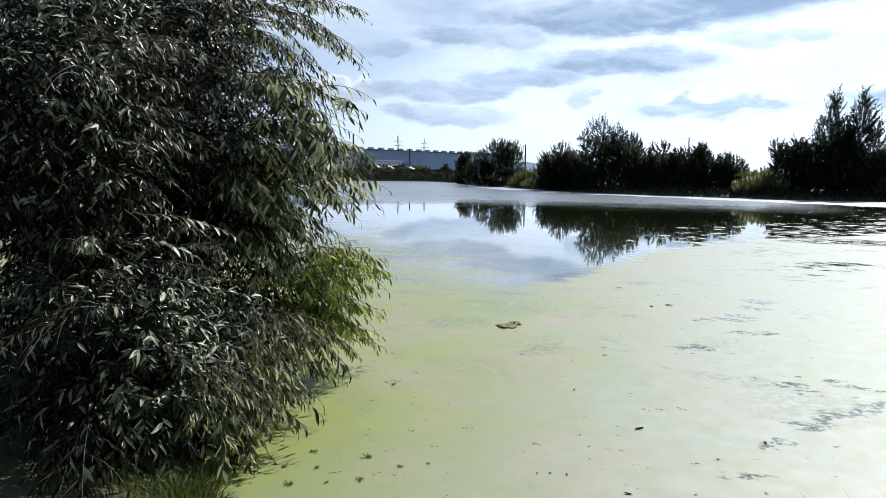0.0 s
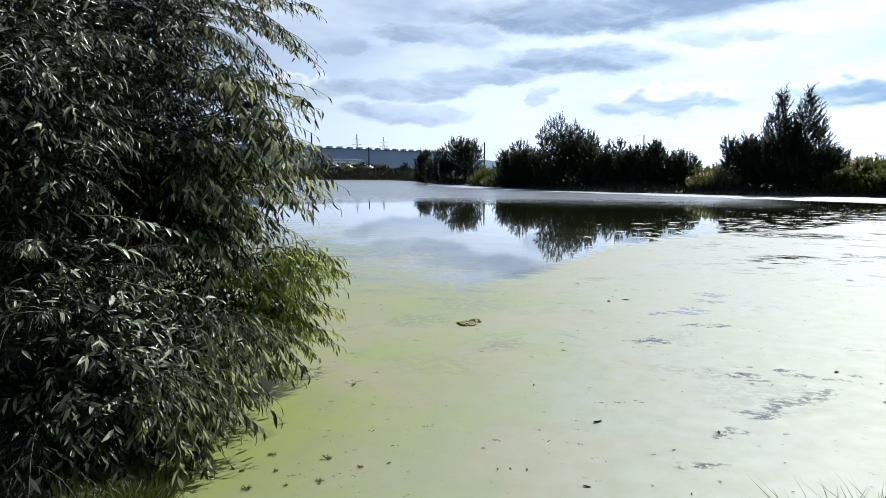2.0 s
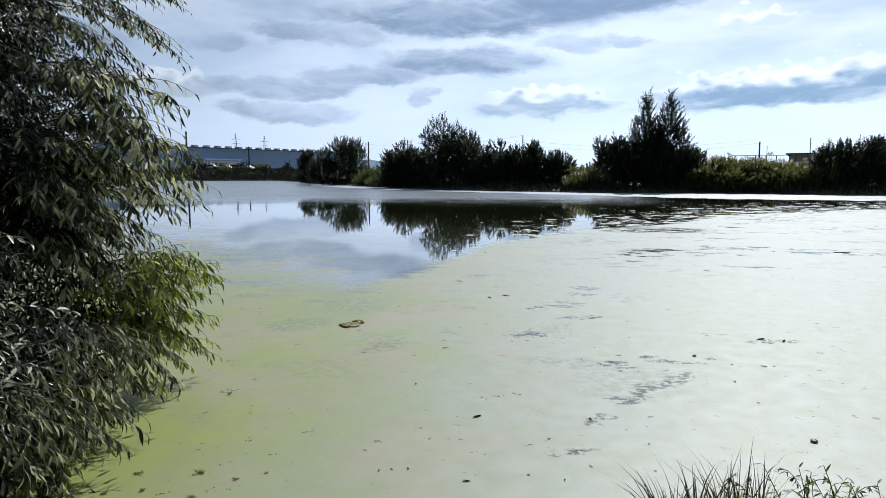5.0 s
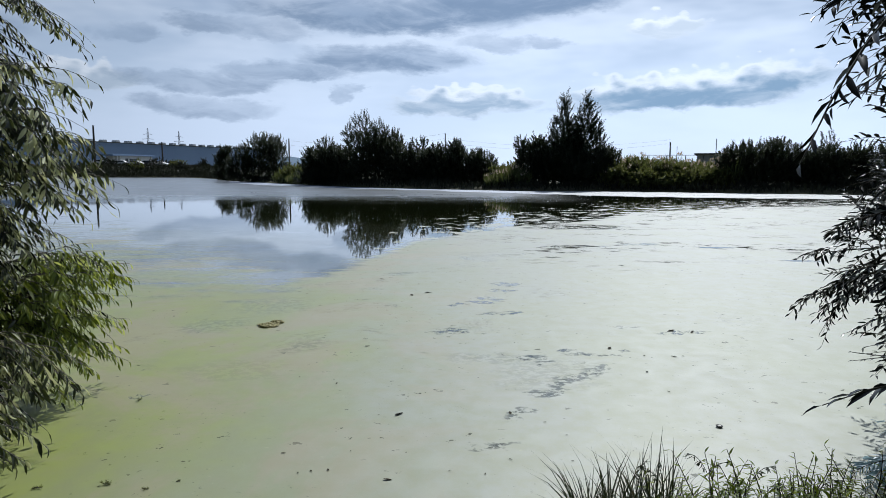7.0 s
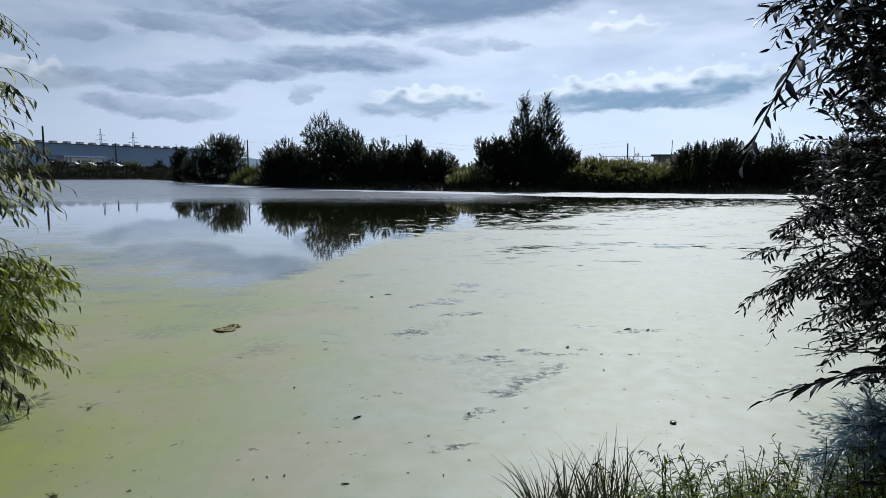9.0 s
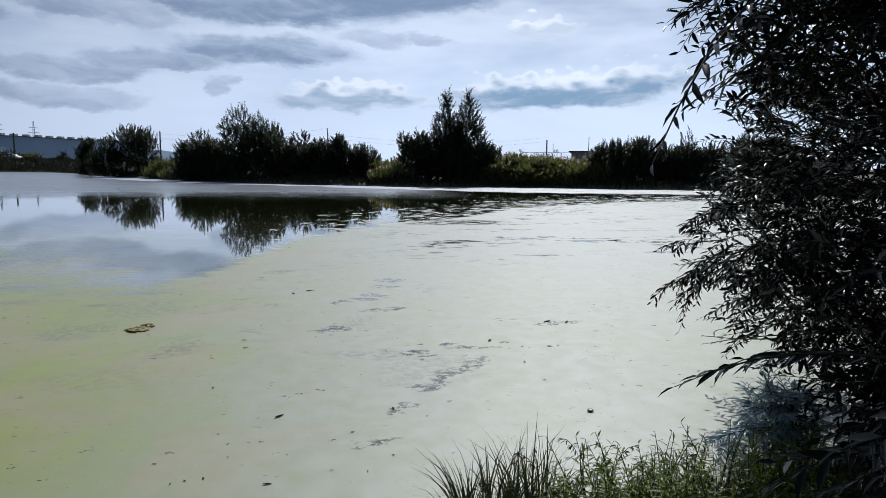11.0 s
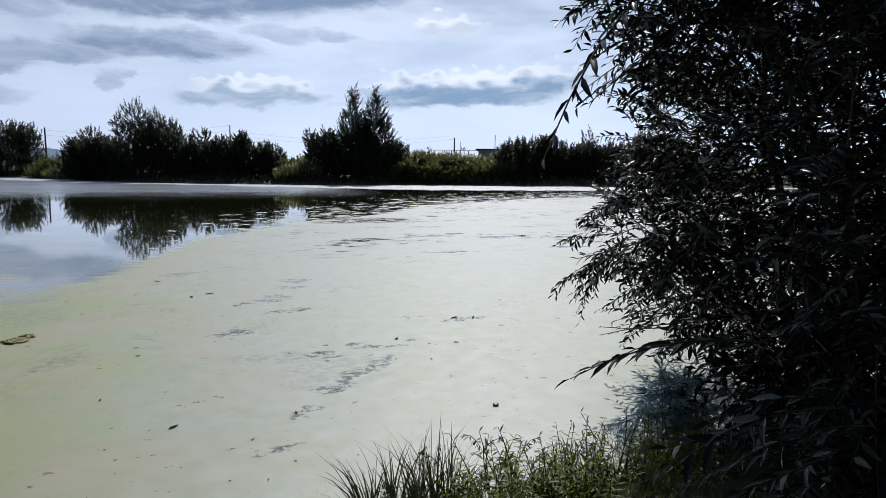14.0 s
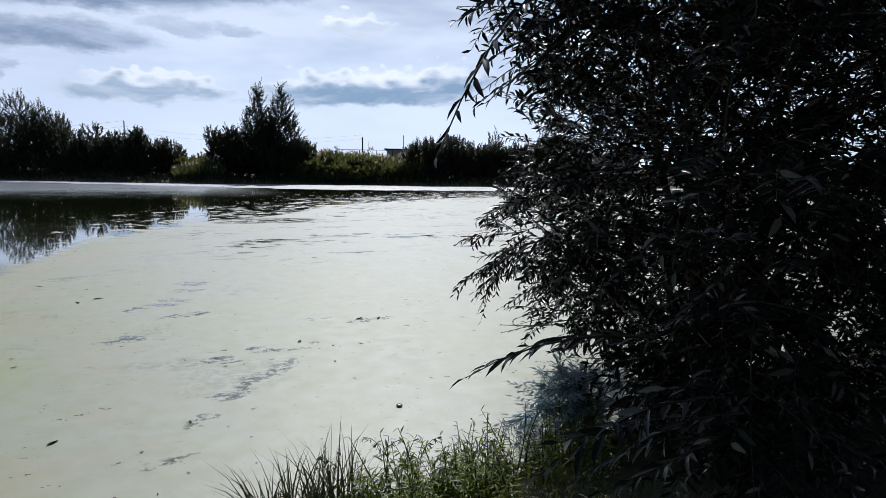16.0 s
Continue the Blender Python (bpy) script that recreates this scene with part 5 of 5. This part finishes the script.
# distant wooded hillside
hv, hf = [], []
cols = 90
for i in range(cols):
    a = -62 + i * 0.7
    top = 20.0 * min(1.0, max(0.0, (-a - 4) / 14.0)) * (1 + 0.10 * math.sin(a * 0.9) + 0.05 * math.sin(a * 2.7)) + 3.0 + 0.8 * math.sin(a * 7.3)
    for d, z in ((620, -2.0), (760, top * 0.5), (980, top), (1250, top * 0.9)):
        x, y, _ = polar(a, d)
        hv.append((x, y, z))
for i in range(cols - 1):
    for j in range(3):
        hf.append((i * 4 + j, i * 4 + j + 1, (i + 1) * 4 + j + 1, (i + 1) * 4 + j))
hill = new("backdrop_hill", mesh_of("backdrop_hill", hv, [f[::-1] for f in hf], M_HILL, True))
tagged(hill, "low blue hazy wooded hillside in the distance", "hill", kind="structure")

# long industrial shed with roof vents, beyond the distant bank
ax, ay, _ = polar(-46, 262)
bx, by, _ = polar(-15, 425)
span_m = math.hypot(bx - ax, by - ay)
shed = tagged(new("industrial_shed"), "very long pale blue industrial shed with pale roof vents", "building")
shed.matrix_world = pose(ax, ay, height_at(ax, ay) - 0.3, 0, 0, math.degrees(math.atan2(by - ay, bx - ax)))
box_part("wall", shed, M_SHED, 0, span_m, 0, 30, 0, 11.0)
box_part("plinth", shed, M_WALL, -0.1, span_m + 0.1, -0.15, 30.1, 0, 1.2)
box_part("roof", shed, M_DARKMETAL, -0.4, span_m + 0.4, -0.5, 30.4, 11.0, 11.28, "dark edge of a flat metal roof")
vent = bmesh.new()
box(vent, -1.15, 1.15, -1.1, 1.5, 0.23, 1.1)
for v in vent.verts:
    if v.co.z > 0.5:
        v.co.x *= 0.72
vent_me = bpy.data.meshes.new("roof_vent")
vent.to_mesh(vent_me)
vent.free()
vent_me.materials.append(M_VENT)
n_vent = int(span_m / 7.0)
for i in range(n_vent):
    ob = under("roof_vent", vent_me, shed)
    ob.location = (3.5 + i * 7.0, 0.2, 11.05)


def pole(azimuth, d, h, label="weathered wooden power pole", arms=1, r0=0.12, name="power_pole", turn=0.0):
    top = tagged(new(name), label, "pole", "poles in the distance")
    place(top, azimuth, d, turn, 0.2)
    tv, tf = tubes(np.array([[(0, 0, 0), (0.01, 0, h * 0.5), (0, 0, h)]]), np.array([[r0, r0 * 0.85, r0 * 0.7]]), 8)
    under("shaft", fast_mesh("shaft", tv, tf, M_WOOD), top)
    for i in range(arms):
        box_part("crossarm", top, M_WOOD, -0.8, 0.8, -0.06, 0.06, h - 0.5 - 0.7 * i, h - 0.36 - 0.7 * i)
        for q in (-0.65, 0.0, 0.65):
            box_part("insulator", top, M_WHITE, q - 0.04, q + 0.04, -0.04, 0.04, h - 0.36 - 0.7 * i, h - 0.18 - 0.7 * i)
    return top


pole(px_az(144), 150, 8.3, r0=0.24, arms=0)
pole(px_az(265), 170, 6.0, r0=0.2, arms=0)
pole(px_az(490), 98, 5.6, r0=0.12, arms=0)
pole(px_az(1157), 92, 5.0, r0=0.12, arms=0)
pole(px_az(1169), 94, 4.5, r0=0.04, arms=0, name="thin_mast", label="thin metal mast behind the reeds")
pole(px_az(765), 82, 5.6, r0=0.08, arms=0)


def pylon(azimuth, d, h, turn):
    top = tagged(new("lattice_pylon"), "steel lattice power pylon far away", "pylon", "pylons in the distance")
    place(top, azimuth, d, turn, 0.2)
    legs = []
    for sx in (-1, 1):
        for sy in (-1, 1):
            legs.append([(sx * 1.7, sy * 1.7, 0), (sx * 0.6, sy * 0.6, h * 0.6), (sx * 0.18, sy * 0.18, h)])
    for leg in legs:
        tv, tf = tubes(np.array([leg]), np.full((1, 3), 0.14), 4)
        under("leg", fast_mesh("leg", tv, tf, M_GALVANISED), top)
    for i, z in enumerate(np.linspace(h * 0.12, h * 0.9, 8)):
        w = 1.7 - 1.5 * z / h
        s = 1 if i % 2 else -1
        tv, tf = tubes(np.array([[(-w * s, -w, z - 1.2), (0, -w, z), (w * s, -w, z + 1.2)]]), np.full((1, 3), 0.08), 4)
        under("brace", fast_mesh("brace", tv, tf, M_GALVANISED), top)
    for z, w in ((h * 0.72, 3.2), (h * 0.84, 2.6)):
        tv, tf = tubes(np.array([[(-w, 0, z), (0, 0, z + 0.4), (w, 0, z)]]), np.full((1, 3), 0.13), 4)
        under("crossarm", fast_mesh("crossarm", tv, tf, M_GALVANISED), top)


pylon(px_az(241), 470, 25.0, 20)
pylon(px_az(296), 500, 25.0, 20)


def wire(a, b, sag):
    t = np.linspace(0, 1, 14)[:, None]
    p = np.array(a) * (1 - t) + np.array(b) * t
    p[:, 2] -= sag * 4 * t[:, 0] * (1 - t[:, 0])
    tv, tf = tubes(p[None], np.full((1, 14), 0.006), 4)
    return tagged(new("overhead_wire", fast_mesh("overhead_wire", tv, tf, M_DARKMETAL)), "thin dark overhead wire between poles", "wire", "overhead wires")


wire(polar(px_az(490), 98, 5.6), polar(px_az(765), 82, 6.0), 0.7)
wire(polar(px_az(490), 98, 5.0), polar(px_az(765), 82, 5.4), 0.7)
wire(polar(px_az(765), 82, 5.4), polar(px_az(1157), 92, 5.6), 0.9)
wire(polar(px_az(765), 82, 4.9), polar(px_az(1157), 92, 5.1), 0.9)

# low flat-roofed building behind the far shrubs
hall = tagged(new("flat_roofed_building"), "long low grey building with a dark flat roof behind the shrubs", "building")
hx0, hy0, _ = polar(19.45, 92)
hall.matrix_world = pose(hx0, hy0, 0.2, 0, 0, -21)
box_part("wall", hall, M_WALL, 0, 34, 0, 12, 0, 3.5)
box_part("roof", hall, M_ROOF, -0.35, 34.35, -0.4, 12.4, 3.5, 3.64, "dark flat roof slab")
box_part("fascia", hall, M_WHITE, 13, 34.3, -0.46, -0.404, 3.38, 3.52, "pale fascia board")
tv, tf = tubes(np.array([[(2.2, 4, 3.8), (2.2, 4, 4.6), (2.2, 4, 5.6)]]), np.full((1, 3), 0.05), 5)
under("antenna", fast_mesh("antenna", tv, tf, M_DARKMETAL), hall)

# pipe on posts
gantry = tagged(new("pipe_gantry"), "thin raised pipe on posts behind the reeds", "pipe")
gx, gy, _ = polar(15.6, 86)
gantry.matrix_world = pose(gx, gy, 0.5, 0, 0, -8)
tv, tf = tubes(np.array([[(0, 0, 3.0), (3.4, 0, 3.0), (6.8, 0, 3.0)]]), np.full((1, 3), 0.03), 6)
under("pipe", fast_mesh("pipe", tv, tf, M_DARKMETAL), gantry)
for q in (0.2, 2.4, 4.6, 6.6):
    box_part("post", gantry, M_DARKMETAL, q - 0.045, q + 0.045, -0.045, 0.045, 0, 2.95)

# the shelter and the parked cars on the distant bank
shelter = tagged(new("shelter"), "white roadside kiosk with a flat blue-grey canopy", "kiosk")
place(shelter, px_az(205), 168, 78)
box_part("wall", shelter, M_WHITE, -3.0, 8.2, 0, 3.5, 0, 2.6)
box_part("canopy", shelter, M_SHED, -5.6, 8.6, -0.5, 4.0, 2.6, 2.95, "flat blue-grey canopy", 0.05)
for q in (-5.4, -4.3, -3.3):
    box_part("post", shelter, M_WHITE, q, q + 0.16, -0.4, -0.24, 0, 2.6)
box_part("window", shelter, M_GLASS, 0.2, 2.6, -0.03, -0.004, 1.0, 2.0)
box_part("door", shelter, M_DARKMETAL, -1.2, -0.3, -0.03, -0.004, 0.02, 2.05)


def car(azimuth, d, turn, paint, label):
    top = tagged(new("parked_car"), label, "car", "cars on the distant bank")
    place(top, azimuth, d, turn)
    outline = [(-2.1, 0.35), (-2.15, 0.75), (-2.0, 0.95), (-1.35, 1.0), (-0.75, 1.42), (0.65, 1.46), (1.35, 1.02), (2.0, 0.88), (2.15, 0.6), (2.1, 0.35)]
    bm = bmesh.new()
    a = [bm.verts.new((x, -0.82, z)) for x, z in outline]
    b = [bm.verts.new((x, 0.82, z)) for x, z in outline]
    bm.faces.new(a)
    bm.faces.new(b[::-1])
    for i in range(len(a)):
        j = (i + 1) % len(a)
        bm.faces.new((a[j], a[i], b[i], b[j]))
    for v in bm.verts:
        if v.co.z > 1.2:
            v.co.y *= 0.8
    bmesh.ops.bevel(bm, geom=bm.edges[:], offset=0.05, segments=2, affect="EDGES")
    shell = part("body", bm, paint, top)
    for s in (-1, 1):
        bm = bmesh.new()
        q = [bm.verts.new(p) for p in ((-1.15, s * 0.80, 1.0), (1.1, s * 0.80, 1.0), (0.6, s * 0.70, 1.38), (-0.7, s * 0.70, 1.38))]
        bm.faces.new(q)
        bmesh.ops.solidify(bm, geom=bm.faces[:], thickness=0.03)
        part("side_window", bm, M_GLASS, top)
    for x in (-1.3, 1.35):
        for s in (-1, 1):
            bm = bmesh.new()
            bmesh.ops.create_cone(bm, cap_ends=True, segments=16, radius1=0.31, radius2=0.31, depth=0.2,
                                  matrix=Matrix.Translation((x, s * 0.76, 0.31)) @ Matrix.Rotation(radians(90), 4, "X"))
            wheel = part("wheel", bm, M_TYRE, top)
            bm = bmesh.new()
            bmesh.ops.create_cone(bm, cap_ends=True, segments=14, radius1=0.19, radius2=0.15, depth=0.05,
                                  matrix=Matrix.Translation((x, s * 0.87, 0.31)) @ Matrix.Rotation(radians(90 if s < 0 else -90), 4, "X"))
            part("rim", bm, M_VENT, wheel, "pale metal rim")
    return top


M_RED = surface("dark_paint", (0.03, 0.035, 0.05), (0.04, 0.045, 0.06), 1.0, 0.3, bump=0.0)
car(px_az(190), 158, 8, M_WHITE, "white parked saloon car by the kiosk")
car(px_az(216), 157, -5, M_WHITE, "white parked saloon car on the distant bank")
car(px_az(258), 160, 170, M_WHITE, "white parked car among rough grass")
car(px_az(238), 164, 20, M_RED, "dark parked car behind the white ones")
car(px_az(284), 161, 12, M_RED, "dark parked car at the end of the row")
car(px_az(152), 160, 14, M_WHITE, "white parked car beside the tall pole")
